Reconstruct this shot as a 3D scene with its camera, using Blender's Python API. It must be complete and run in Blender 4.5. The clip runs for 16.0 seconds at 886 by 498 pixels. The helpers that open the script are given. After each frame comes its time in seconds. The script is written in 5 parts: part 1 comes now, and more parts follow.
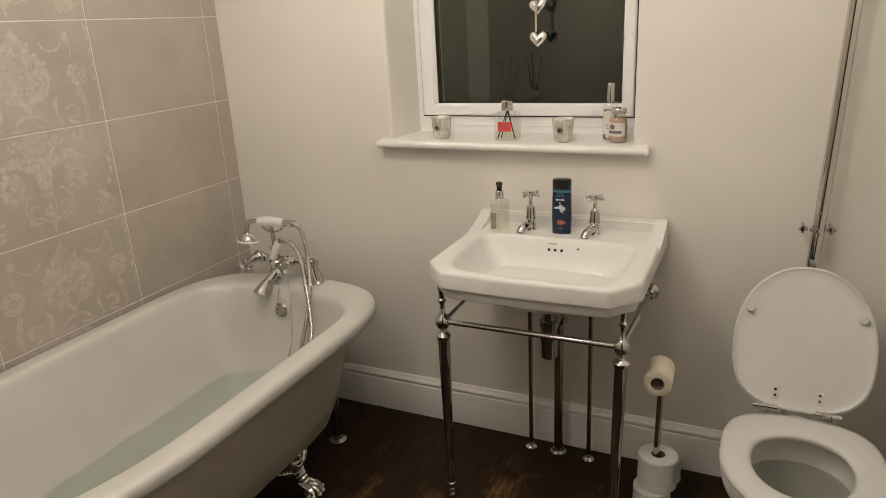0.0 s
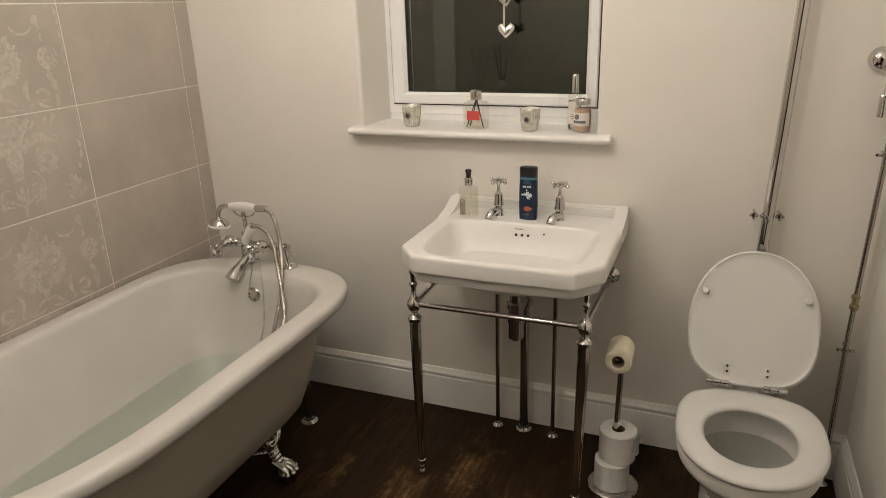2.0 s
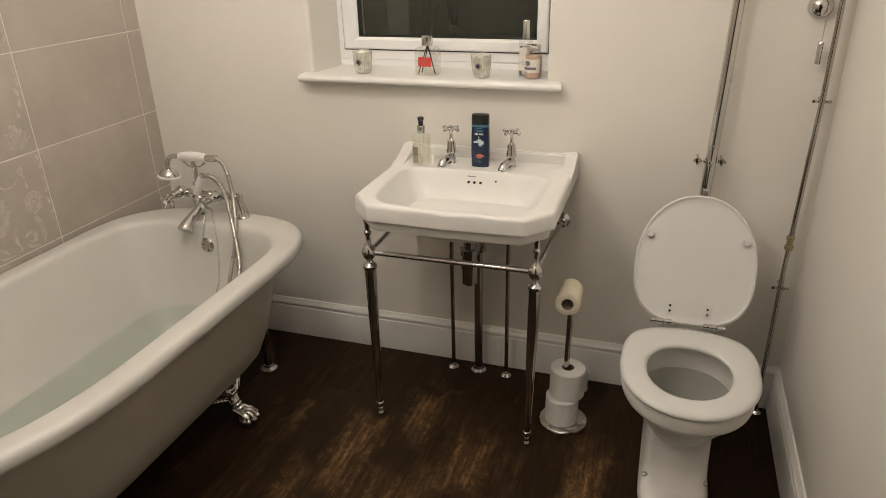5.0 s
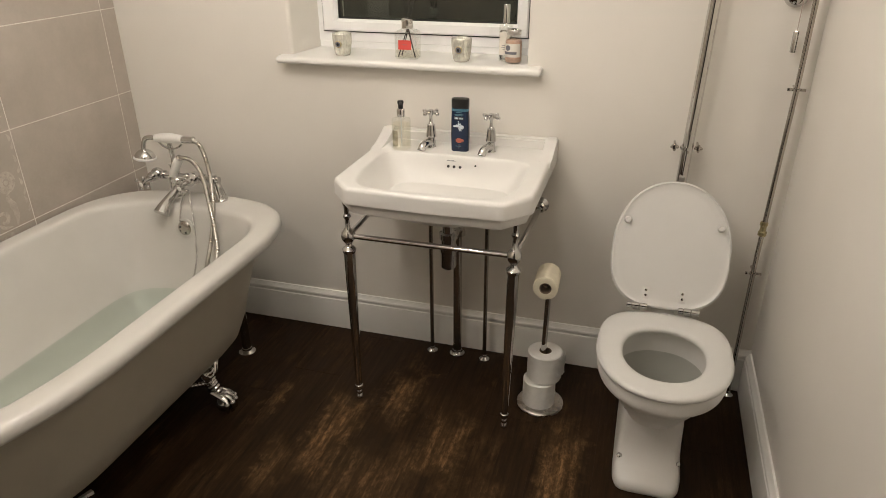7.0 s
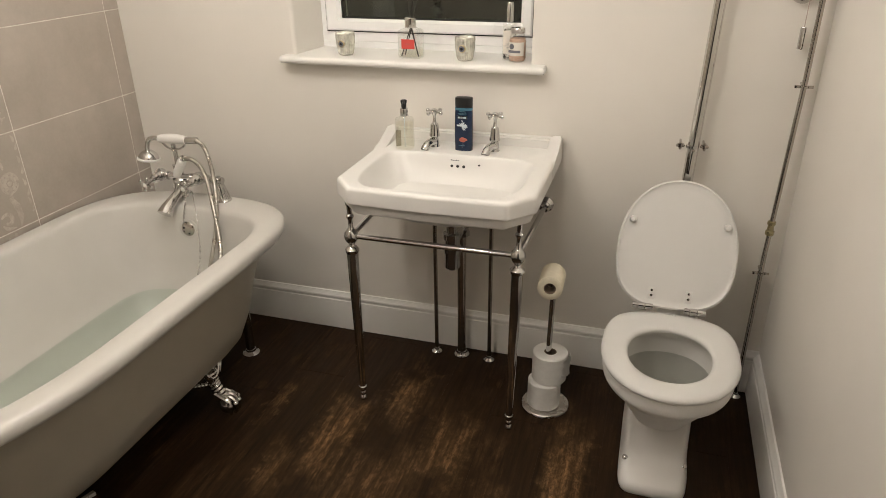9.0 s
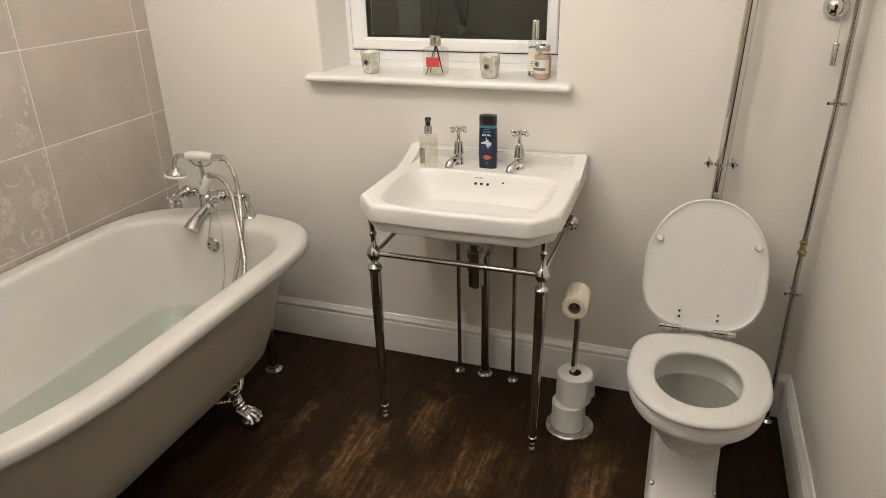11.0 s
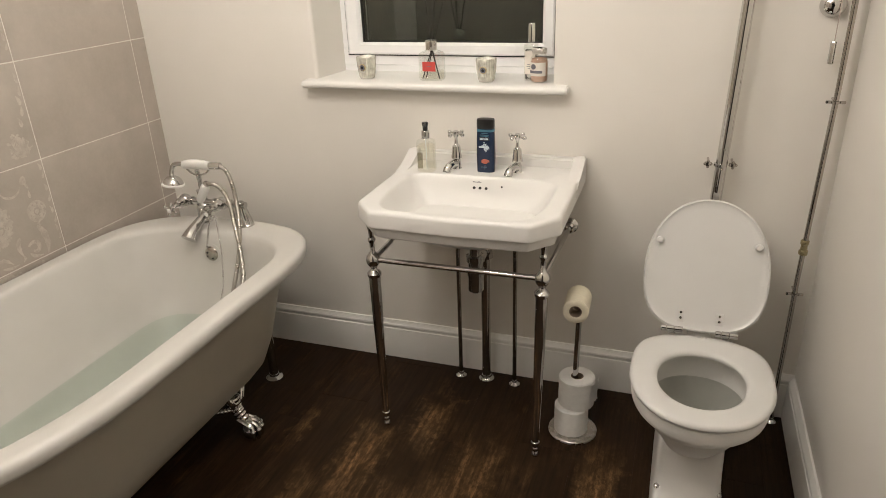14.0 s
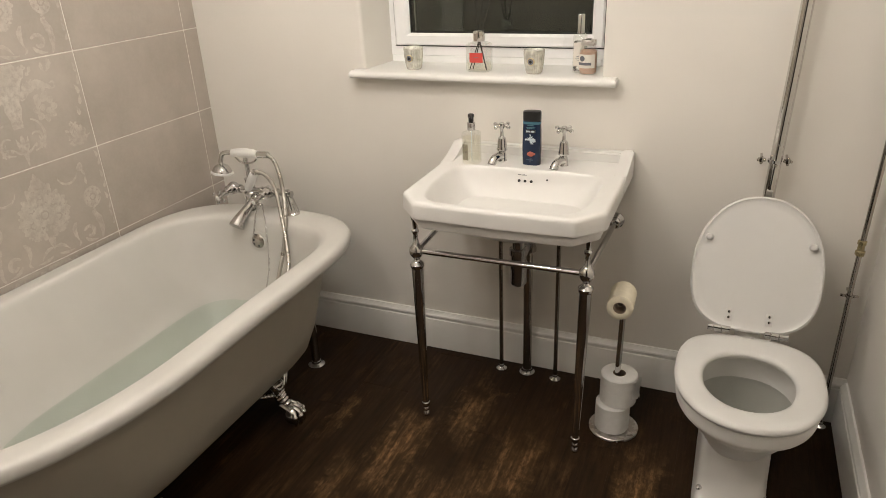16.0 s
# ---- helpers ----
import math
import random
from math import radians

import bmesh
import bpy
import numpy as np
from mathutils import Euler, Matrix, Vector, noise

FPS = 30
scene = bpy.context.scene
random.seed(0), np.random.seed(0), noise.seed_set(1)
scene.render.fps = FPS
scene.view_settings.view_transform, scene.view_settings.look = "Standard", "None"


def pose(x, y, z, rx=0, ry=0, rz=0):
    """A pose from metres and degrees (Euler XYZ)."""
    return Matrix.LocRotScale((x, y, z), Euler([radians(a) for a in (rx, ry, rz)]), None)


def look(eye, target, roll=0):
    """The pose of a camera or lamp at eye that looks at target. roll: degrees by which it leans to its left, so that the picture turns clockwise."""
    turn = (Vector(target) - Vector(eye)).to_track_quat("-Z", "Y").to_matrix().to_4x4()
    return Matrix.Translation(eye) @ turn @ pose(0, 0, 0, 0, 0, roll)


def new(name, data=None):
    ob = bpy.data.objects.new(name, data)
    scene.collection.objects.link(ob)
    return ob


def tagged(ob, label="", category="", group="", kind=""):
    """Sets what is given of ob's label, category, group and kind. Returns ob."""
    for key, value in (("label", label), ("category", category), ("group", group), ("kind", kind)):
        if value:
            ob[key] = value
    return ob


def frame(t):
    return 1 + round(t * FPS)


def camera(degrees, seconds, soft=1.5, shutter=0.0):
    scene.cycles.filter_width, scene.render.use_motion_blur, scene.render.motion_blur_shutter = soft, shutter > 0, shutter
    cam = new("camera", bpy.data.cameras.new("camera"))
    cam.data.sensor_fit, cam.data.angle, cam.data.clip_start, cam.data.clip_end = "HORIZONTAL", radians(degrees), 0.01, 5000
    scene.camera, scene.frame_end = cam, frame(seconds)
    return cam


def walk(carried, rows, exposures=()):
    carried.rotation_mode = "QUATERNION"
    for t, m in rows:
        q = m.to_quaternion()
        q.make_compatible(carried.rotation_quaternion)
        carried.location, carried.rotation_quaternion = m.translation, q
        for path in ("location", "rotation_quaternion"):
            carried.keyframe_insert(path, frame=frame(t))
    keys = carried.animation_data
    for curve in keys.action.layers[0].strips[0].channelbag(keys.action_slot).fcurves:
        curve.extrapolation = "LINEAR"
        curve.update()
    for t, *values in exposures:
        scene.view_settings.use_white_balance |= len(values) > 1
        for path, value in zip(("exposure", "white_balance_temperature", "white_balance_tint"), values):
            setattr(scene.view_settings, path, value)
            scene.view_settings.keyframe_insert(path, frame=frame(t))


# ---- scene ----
cam = camera(65.8, 16.0, soft=0.65)
METRES, EYE, TILT, LEAN, TURN = 8.0, 1.5, 0.0, 0.0, 22.0
PATH = [
    (0, (1.915, -2.138, 1.494), (1.099, -0.424, 0.864), -3.0),
    (0.5, (1.916, -2.145, 1.5), (1.092, -0.435, 0.868), -3.7),
    (1, (1.922, -2.172, 1.496), (1.118, -0.456, 0.855), -3.4),
    (1.5, (1.913, -2.199, 1.509), (1.159, -0.466, 0.855), -2.6),
    (2, (1.919, -2.21, 1.511), (1.207, -0.466, 0.841), -1.9),
    (2.5, (1.943, -2.22, 1.507), (1.232, -0.465, 0.865), -1.6),
    (3, (1.939, -2.226, 1.526), (1.26, -0.483, 0.818), -1.0),
    (3.5, (1.931, -2.234, 1.521), (1.284, -0.488, 0.792), -1.5),
    (4, (1.925, -2.238, 1.518), (1.316, -0.481, 0.782), -0.9),
    (4.5, (1.942, -2.227, 1.527), (1.356, -0.475, 0.761), -1.4),
    (5, (1.942, -2.225, 1.535), (1.36, -0.5, 0.708), -1.5),
    (7.5, (1.942, -2.233, 1.537), (1.433, -0.51, 0.657), -0.4),
    (8, (1.94, -2.227, 1.523), (1.419, -0.513, 0.633), -1.0),
    (8.5, (1.946, -2.225, 1.522), (1.416, -0.502, 0.654), -1.1),
    (9, (1.952, -2.218, 1.524), (1.412, -0.497, 0.661), -0.8),
    (9.5, (1.957, -2.202, 1.519), (1.372, -0.491, 0.666), -0.7),
    (10, (1.956, -2.202, 1.515), (1.351, -0.487, 0.681), -1.4),
    (12.5, (1.953, -2.195, 1.52), (1.321, -0.478, 0.712), -1.3),
    (13, (1.951, -2.194, 1.521), (1.315, -0.482, 0.706), -2.5),
    (13.5, (1.944, -2.195, 1.523), (1.312, -0.479, 0.714), -2.5),
    (14, (1.951, -2.187, 1.521), (1.334, -0.465, 0.712), -2.3),
    (14.5, (1.965, -2.176, 1.518), (1.316, -0.462, 0.716), -1.9),
    (15, (1.963, -2.174, 1.522), (1.265, -0.482, 0.716), -2.0),
    (15.5, (1.95, -2.182, 1.522), (1.223, -0.507, 0.707), -2.7),
    (16, (1.942, -2.186, 1.523), (1.217, -0.516, 0.695), -2.6),
]
walk(cam, [(t, look(eye, target, roll)) for t, eye, target, roll in PATH],
     exposures=[(0, -0.04, 6580, 10), (3.5, -0.03, 6580, 10), (5, 0.11, 6510, 10), (8, 0.29, 6380, 10), (12.5, 0.36, 6270, 10), (16, 0.35, 6270, 10)])

# ---- light ----
world = bpy.data.worlds.new("night")
scene.world = world
world.use_nodes = True
world.node_tree.nodes["Background"].inputs[0].default_value = (0.02, 0.024, 0.03, 1)
world.node_tree.nodes["Background"].inputs[1].default_value = 0.1
LAMPS = ((0.80, -0.95, 2.15), (1.54, -1.10, 2.15), (1.00, -1.92, 2.15))   # three globe lights on the ceiling
LAMP_STRENGTH = 30.0
LAMP_COLOUR = (1.0, 0.920, 0.825, 1)


# ---- materials ----
class Nodes:
    """A short way to wire a node material."""

    def __init__(self, name):
        self.mat = bpy.data.materials.new(name)
        self.mat.use_nodes = True
        self.tree = self.mat.node_tree
        self.bsdf = self.tree.nodes["Principled BSDF"]
        self.out = self.tree.nodes["Material Output"]

    def add(self, kind, **values):
        n = self.tree.nodes.new(kind)
        for k, v in values.items():
            setattr(n, k, v)
        return n

    def link(self, a, b):
        self.tree.links.new(a, b)

    def put(self, socket, value):
        if isinstance(value, bpy.types.NodeSocket):
            self.link(value, socket)
        else:
            socket.default_value = value

    def coords(self, scale=(1, 1, 1), world_space=True):
        src = self.add("ShaderNodeNewGeometry").outputs["Position"] if world_space else self.add("ShaderNodeTexCoord").outputs["Object"]
        m = self.add("ShaderNodeMapping")
        m.inputs["Scale"].default_value = scale
        self.link(src, m.inputs["Vector"])
        return m.outputs["Vector"]

    def noise(self, scale, detail=4, rough=0.55, stretch=(1, 1, 1), world_space=True, shift=None):
        n = self.add("ShaderNodeTexNoise")
        n.inputs["Scale"].default_value, n.inputs["Detail"].default_value, n.inputs["Roughness"].default_value = scale, detail, rough
        v = self.coords(stretch, world_space)
        if shift is not None:
            a = self.add("ShaderNodeVectorMath", operation="ADD")
            self.link(v, a.inputs[0])
            self.link(shift, a.inputs[1])
            v = a.outputs[0]
        self.link(v, n.inputs["Vector"])
        return n.outputs["Fac"]

    def math(self, op, a, b=0.0, clamp=False):
        n = self.add("ShaderNodeMath", operation=op, use_clamp=clamp)
        self.put(n.inputs[0], a)
        self.put(n.inputs[1], b)
        return n.outputs[0]

    def ramp(self, fac, stops):
        n = self.add("ShaderNodeValToRGB")
        e = n.color_ramp.elements
        while len(e) < len(stops):
            e.new(0.5)
        for el, (p, c) in zip(e, stops):
            el.position, el.color = p, (*c, 1) if len(c) == 3 else c
        self.link(fac, n.inputs["Fac"])
        return n.outputs["Color"]

    def range(self, v, a, b, c, d):
        n = self.add("ShaderNodeMapRange")
        n.inputs[1].default_value, n.inputs[2].default_value, n.inputs[3].default_value, n.inputs[4].default_value = a, b, c, d
        self.link(v, n.inputs[0])
        return n.outputs[0]

    def mix(self, fac, a, b):
        n = self.add("ShaderNodeMix", data_type="RGBA")
        self.put(n.inputs[0], fac)
        for s, v in ((n.inputs[6], a), (n.inputs[7], b)):
            self.put(s, v if isinstance(v, bpy.types.NodeSocket) else (*v, 1))
        return n.outputs[2]

    def bump(self, height, strength=0.2, dist=0.002):
        n = self.add("ShaderNodeBump")
        n.inputs["Strength"].default_value, n.inputs["Distance"].default_value = strength, dist
        self.link(height, n.inputs["Height"])
        self.link(n.outputs[0], self.bsdf.inputs["Normal"])
        return self

    def set(self, **values):
        for k, v in values.items():
            self.put(self.bsdf.inputs[k.replace("_", " ")], v)
        return self


def plain(name, colour, rough=0.5, metal=0.0, vary=0.06, scale=30, bump=0.0, ior=1.5, coat=0.0):
    m = Nodes(name)
    n = m.noise(scale)
    lo = tuple(c * (1 - vary) for c in colour)
    hi = tuple(min(1, c * (1 + vary)) for c in colour)
    m.set(Base_Color=m.ramp(n, [(0.3, lo), (0.7, hi)]), Metallic=metal, IOR=ior, Coat_Weight=coat)
    m.set(Roughness=m.range(m.noise(scale * 0.3), 0.3, 0.7, rough * 0.85, rough * 1.15))
    if bump:
        m.bump(m.noise(scale * 6), bump, 0.001)
    return m.mat


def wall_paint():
    m = Nodes("white_wall_paint")
    big, fine = m.noise(1.6, 3), m.noise(160, 3)
    m.set(Base_Color=m.ramp(big, [(0.3, (0.747, 0.713, 0.656)), (0.7, (0.792, 0.758, 0.701))]), Roughness=0.42)
    h = m.math("ADD", m.math("MULTIPLY", fine, 0.25), m.noise(9, 4))
    return m.bump(h, 0.07, 0.003).mat


def chrome_paint(name, colour=(0.61, 0.60, 0.585), rough=0.06):
    m = Nodes(name)
    m.set(Base_Color=(*colour, 1), Metallic=1.0, Roughness=m.range(m.noise(45), 0.35, 0.75, rough * 0.6, rough * 1.8))
    return m.mat


def tile_face(name, light=False):
    m = Nodes(name)
    info = m.add("ShaderNodeObjectInfo")
    big = m.noise(3.6, 5, 0.62)
    base = m.ramp(big, [(0.26, (0.360, 0.318, 0.272)), (0.50, (0.430, 0.382, 0.330)), (0.74, (0.520, 0.466, 0.410))])
    speck = m.noise(90, 3)
    base = m.mix(m.range(speck, 0.4, 0.75, 0.0, 0.14), base, (0.53, 0.48, 0.42))
    if light:
        wear = m.math("MULTIPLY", m.range(m.noise(48, 5, 0.7), 0.36, 0.60, 0.05, 0.95), m.range(m.noise(9, 4), 0.32, 0.62, 0.35, 1.0))
        base = m.mix(wear, base, (0.60, 0.55, 0.485))
    else:
        base = m.mix(m.math("MULTIPLY", info.outputs["Random"], 0.18), base, (0.41, 0.355, 0.30))
    m.set(Base_Color=base, Roughness=m.range(big, 0.3, 0.7, 0.30, 0.42))
    return m.bump(m.noise(55, 4), 0.12, 0.002).mat


def floor_wood():
    """Dark stained boards with the stain worn through in patches along the grain."""
    m = Nodes("dark_stained_boards")
    info = m.add("ShaderNodeObjectInfo")
    shift = m.add("ShaderNodeCombineXYZ")
    m.link(m.math("MULTIPLY", info.outputs["Random"], 0.6), shift.inputs[1])
    sh = shift.outputs[0]
    grain = m.noise(60, 6, 0.65, (1, 0.06, 1), shift=sh)
    streak = m.noise(24, 6, 0.75, (1, 0.30, 1), shift=sh)
    blot = m.noise(7, 5, 0.62, (1, 0.6, 1))
    sep = m.add("ShaderNodeSeparateXYZ")
    m.link(m.add("ShaderNodeNewGeometry").outputs["Position"], sep.inputs[0])
    px = m.math("ADD", sep.outputs[0], m.range(m.noise(30, 4), 0.2, 0.8, -0.035, 0.035))
    py = m.math("ADD", sep.outputs[1], m.range(m.noise(9, 4), 0.2, 0.8, -0.11, 0.11))
    worn = None
    for cx, cy, hx, hy, k in ((1.07, -0.64, 0.075, 0.22, 0.95), (1.23, -0.37, 0.055, 0.16, 0.75), (1.44, -0.60, 0.08, 0.16, 0.75),
                              (1.82, -0.66, 0.07, 0.28, 0.9), (1.27, -0.86, 0.14, 0.2, 0.45), (0.80, -0.55, 0.03, 0.12, 0.55),
                              (1.28, -0.23, 0.05, 0.03, 0.7), (0.95, -0.80, 0.05, 0.12, 0.6), (1.6, -0.85, 0.08, 0.12, 0.35)):
        dx = m.math("DIVIDE", m.math("ABSOLUTE", m.math("SUBTRACT", px, cx)), hx)
        dy = m.math("DIVIDE", m.math("ABSOLUTE", m.math("SUBTRACT", py, cy)), hy)
        d = m.math("MAXIMUM", dx, dy)
        blob = m.math("MULTIPLY", m.range(d, 0.45, 1.15, 1.0, 0.0), k)
        worn = blob if worn is None else m.math("MAXIMUM", worn, blob)
    rub = m.math("MULTIPLY", worn, m.range(streak, 0.40, 0.58, 0.0, 1.0))
    fleck = m.range(m.noise(78, 8, 0.82, (1, 0.42, 1)), 0.455, 0.535, 0.0, 1.0)
    rub = m.math("ADD", m.math("MULTIPLY", rub, m.math("MULTIPLY", fleck, 0.75)), m.math("MULTIPLY", worn, 0.26))
    rub = m.math("ADD", rub, m.math("MULTIPLY", m.range(blot, 0.45, 0.70, 0.0, 0.30), m.range(streak, 0.45, 0.65, 0.0, 1.0)), True)
    dark = m.ramp(grain, [(0.3, (0.0130, 0.0070, 0.0029)), (0.7, (0.034, 0.0180, 0.0076))])
    pale = m.ramp(grain, [(0.3, (0.06, 0.031, 0.012)), (0.50, (0.17, 0.092, 0.038)), (0.72, (0.36, 0.210, 0.092))])
    m.set(Base_Color=m.mix(rub, dark, pale), Roughness=m.range(blot, 0.3, 0.7, 0.42, 0.65), Specular_IOR_Level=0.14)
    h = m.math("SUBTRACT", grain, m.math("MULTIPLY", rub, 0.5))
    return m.bump(h, 0.3, 0.002).mat


def see_through(name, tint, gloss=0.06, rough=0.02, even=False):
    """Clear glass or water: tinted see-through with a mirror gloss that grows at a slant."""
    m = Nodes(name)
    m.tree.nodes.remove(m.bsdf)
    t, g, mixer, fr = (m.add(k) for k in ("ShaderNodeBsdfTransparent", "ShaderNodeBsdfGlossy", "ShaderNodeMixShader", "ShaderNodeFresnel"))
    t.inputs[0].default_value = (*tint, 1)
    g.inputs["Roughness"].default_value = rough
    fr.inputs[0].default_value = 1.33 + gloss * 3
    if even:
        mixer.inputs[0].default_value = gloss
    else:
        m.link(fr.outputs[0], mixer.inputs[0])
    m.link(t.outputs[0], mixer.inputs[1])
    m.link(g.outputs[0], mixer.inputs[2])
    m.link(mixer.outputs[0], m.out.inputs[0])
    return m.mat


def glow(name, colour, strength):
    m = Nodes(name)
    m.set(Base_Color=(0.9, 0.9, 0.88, 1), Emission_Color=colour, Emission_Strength=strength)
    return m.mat


PAINT = wall_paint()
WOODWORK = plain("white_gloss_woodwork", (0.80, 0.785, 0.75), 0.34, vary=0.02, scale=9, bump=0.015)
UPVC = plain("white_window_plastic", (0.85, 0.845, 0.835), 0.30, vary=0.02, scale=20)
# Near black puts the hall's darkness into the colour.
HALL = plain("near_black_hall", (0.04, 0.034, 0.03), 0.8)
CEILING = plain("matt_white_ceiling", (0.83, 0.81, 0.77), 0.8, vary=0.03, scale=5, bump=0.1)
CERAMIC = plain("white_glazed_ceramic", (0.745, 0.73, 0.70), 0.34, vary=0.02, scale=8, coat=0.03)
ENAMEL = plain("cream_white_bath_enamel", (0.585, 0.567, 0.530), 0.38, vary=0.025, scale=7, coat=0.1)
# Darker than the enamel: the side's shade is put into this colour.
BATHSIDE = plain("shaded_bath_cream", (0.46, 0.422, 0.347), 0.42, vary=0.03, scale=9, bump=0.04)
SEATPAINT = plain("white_painted_seat", (0.655, 0.645, 0.62), 0.36, vary=0.015, scale=10, bump=0.02)
CHROME = chrome_paint("polished_chrome")
# Dark surroundings that the chrome would reflect are put into this base colour.
DARKCHROME = chrome_paint("darkened_chrome_pipe", (0.48, 0.45, 0.41), 0.12)
BRIGHTPIPE = chrome_paint("bright_chrome_pipe", (0.68, 0.665, 0.64), 0.04)
HOSE = chrome_paint("ribbed_hose_steel", (0.46, 0.435, 0.39), 0.34)
STEEL = chrome_paint("brushed_steel", (0.66, 0.63, 0.59), 0.28)
BRASS = chrome_paint("worn_brass_fitting", (0.42, 0.36, 0.21), 0.25)
SILVER = chrome_paint("silver_heart_metal", (0.88, 0.86, 0.84), 0.16)
TILE, MOTIF = tile_face("taupe_tile"), tile_face("pale_damask_print", True)
GROUT = plain("pale_grout", (0.72, 0.68, 0.625), 0.8, vary=0.1, scale=60, bump=0.2)
BOARDS = floor_wood()
GAPDARK = plain("dark_floor_gap", (0.006, 0.005, 0.004), 0.8)
BLACK = plain("black_plastic", (0.012, 0.012, 0.012), 0.3)
HOLE = plain("dark_hole", (0.008, 0.008, 0.008), 0.6)
PAPER = plain("white_tissue_paper", (0.80, 0.79, 0.76), 0.95, vary=0.04, scale=50, bump=0.5)
CREAMPAPER = plain("cream_tissue_paper", (0.76, 0.70, 0.55), 0.95, vary=0.05, scale=50, bump=0.5)
CARD = plain("brown_cardboard_tube", (0.22, 0.16, 0.11), 0.9)
GLASS = see_through("clear_glass", (0.955, 0.96, 0.945), 0.11, even=True)
PANE = see_through("window_pane_glass", (0.80, 0.82, 0.80), 0.19, 0.0)
PANE.node_tree.nodes["Glossy BSDF"].inputs[0].default_value = (0.93, 1.0, 0.90, 1)
# Grey tint puts the bowl's shade into the water's colour.
PANWATER = see_through("shaded_pan_water", (0.74, 0.745, 0.72), 0.0)
WATER = see_through("bath_water", (0.90, 0.955, 0.92), 0.0)
LIQUID = see_through("clear_soap_liquid", (0.985, 0.975, 0.93), 0.0, even=True)
RUBBER = plain("white_rubber", (0.62, 0.60, 0.56), 0.5)
NAVY = plain("navy_plastic", (0.010, 0.022, 0.055), 0.25, vary=0.1)
TEAL = plain("teal_print", (0.05, 0.16, 0.22), 0.35)
PALEPRINT = plain("pale_print", (0.62, 0.70, 0.74), 0.4)
REDPRINT = plain("orange_red_print", (0.42, 0.11, 0.065), 0.4)
REDLABEL = plain("coral_red_label", (0.62, 0.075, 0.06), 0.5)
STICK = plain("black_reed", (0.018, 0.014, 0.012), 0.6)
GOLDSEAL = chrome_paint("antique_gold_seal", (0.50, 0.42, 0.27), 0.3)
FROST = plain("mottled_silver_glass", (0.64, 0.625, 0.55), 0.16, metal=0.25, vary=0.26, scale=60, bump=0.25)
CREAMLABEL = plain("cream_paper_label", (0.74, 0.70, 0.63), 0.6)
GREYLABEL = plain("slate_grey_print", (0.16, 0.16, 0.18), 0.6)
SALTS = plain("pink_bath_salts", (0.58, 0.37, 0.27), 0.6, vary=0.25, scale=160, bump=0.5)
RIBBON = plain("dusty_ribbon", (0.48, 0.40, 0.35), 0.7)
GASKET = plain("black_gasket", (0.015, 0.015, 0.015), 0.6)
GLOW = glow("lit_lamp_globe", LAMP_COLOUR, LAMP_STRENGTH)


# ---- mesh helpers ----
def smooth(bm, angle=35):
    for f in bm.faces:
        f.smooth = True
    for e in bm.edges:
        if len(e.link_faces) == 2 and e.calc_face_angle(0) > radians(angle):
            e.smooth = False


def part(name, bm, material, parent=None, label="", angle=35):
    """Links a bmesh as one mesh object, under a thing or part if given."""
    bmesh.ops.recalc_face_normals(bm, faces=bm.faces)
    smooth(bm, angle)
    if len(bm.faces) == 1 and bm.faces[:][0].normal.z < 0:
        bmesh.ops.reverse_faces(bm, faces=bm.faces[:])
    me = bpy.data.meshes.new(name)
    bm.to_mesh(me)
    bm.free()
    me.materials.append(material)
    ob = new(name, me)
    if parent is not None:
        ob.parent = parent
        if parent.type == "EMPTY":
            ob.matrix_parent_inverse = Matrix.Translation(-parent.location)
    if label:
        ob["label"] = label
    return ob


def thing(name, label, category, at=(0, 0, 0), group="", kind=""):
    ob = new(name)
    ob.location = at
    ob.empty_display_size = 0.05
    return tagged(ob, label, category, group, kind)


def box(bm, lo, hi, bevel=0.0, seg=2):
    lo, hi = Vector(lo), Vector(hi)
    r = bmesh.ops.create_cube(bm, size=1, matrix=Matrix.Translation((lo + hi) / 2) @ Matrix.Diagonal((*(hi - lo), 1)))
    if bevel:
        edges = {e for v in r["verts"] for e in v.link_edges}
        bmesh.ops.bevel(bm, geom=list(edges), offset=bevel, segments=seg, affect="EDGES", profile=0.5)
    return bm


def boxed(lo, hi, bevel=0.0, seg=2):
    return box(bmesh.new(), lo, hi, bevel, seg)


def rings(bm, loops, cap_first=True, cap_last=True):
    """Skins closed loops of equal length, one after another."""
    rows = [[bm.verts.new(p) for p in loop] for loop in loops]
    n = len(rows[0])
    for a, b in zip(rows, rows[1:]):
        for i in range(n):
            bm.faces.new((a[i], a[(i + 1) % n], b[(i + 1) % n], b[i]))
    for flag, row in ((cap_first, rows[0]), (cap_last, rows[-1])):
        if flag:
            bm.faces.new(row)
    return bm


def lathe(bm, profile, at=(0, 0, 0), axis=(0, 0, 1), n=24):
    """Turned solid: profile of (radius, height) along axis from at."""
    q = Vector((0, 0, 1)).rotation_difference(Vector(axis).normalized()).to_matrix()
    at = Vector(at)
    return rings(bm, [[at + q @ Vector((max(r, 1e-4) * math.cos(2 * math.pi * i / n), max(r, 1e-4) * math.sin(2 * math.pi * i / n), h)) for i in range(n)] for r, h in profile])


def turned(profile, at=(0, 0, 0), axis=(0, 0, 1), n=24):
    return lathe(bmesh.new(), profile, at, axis, n)


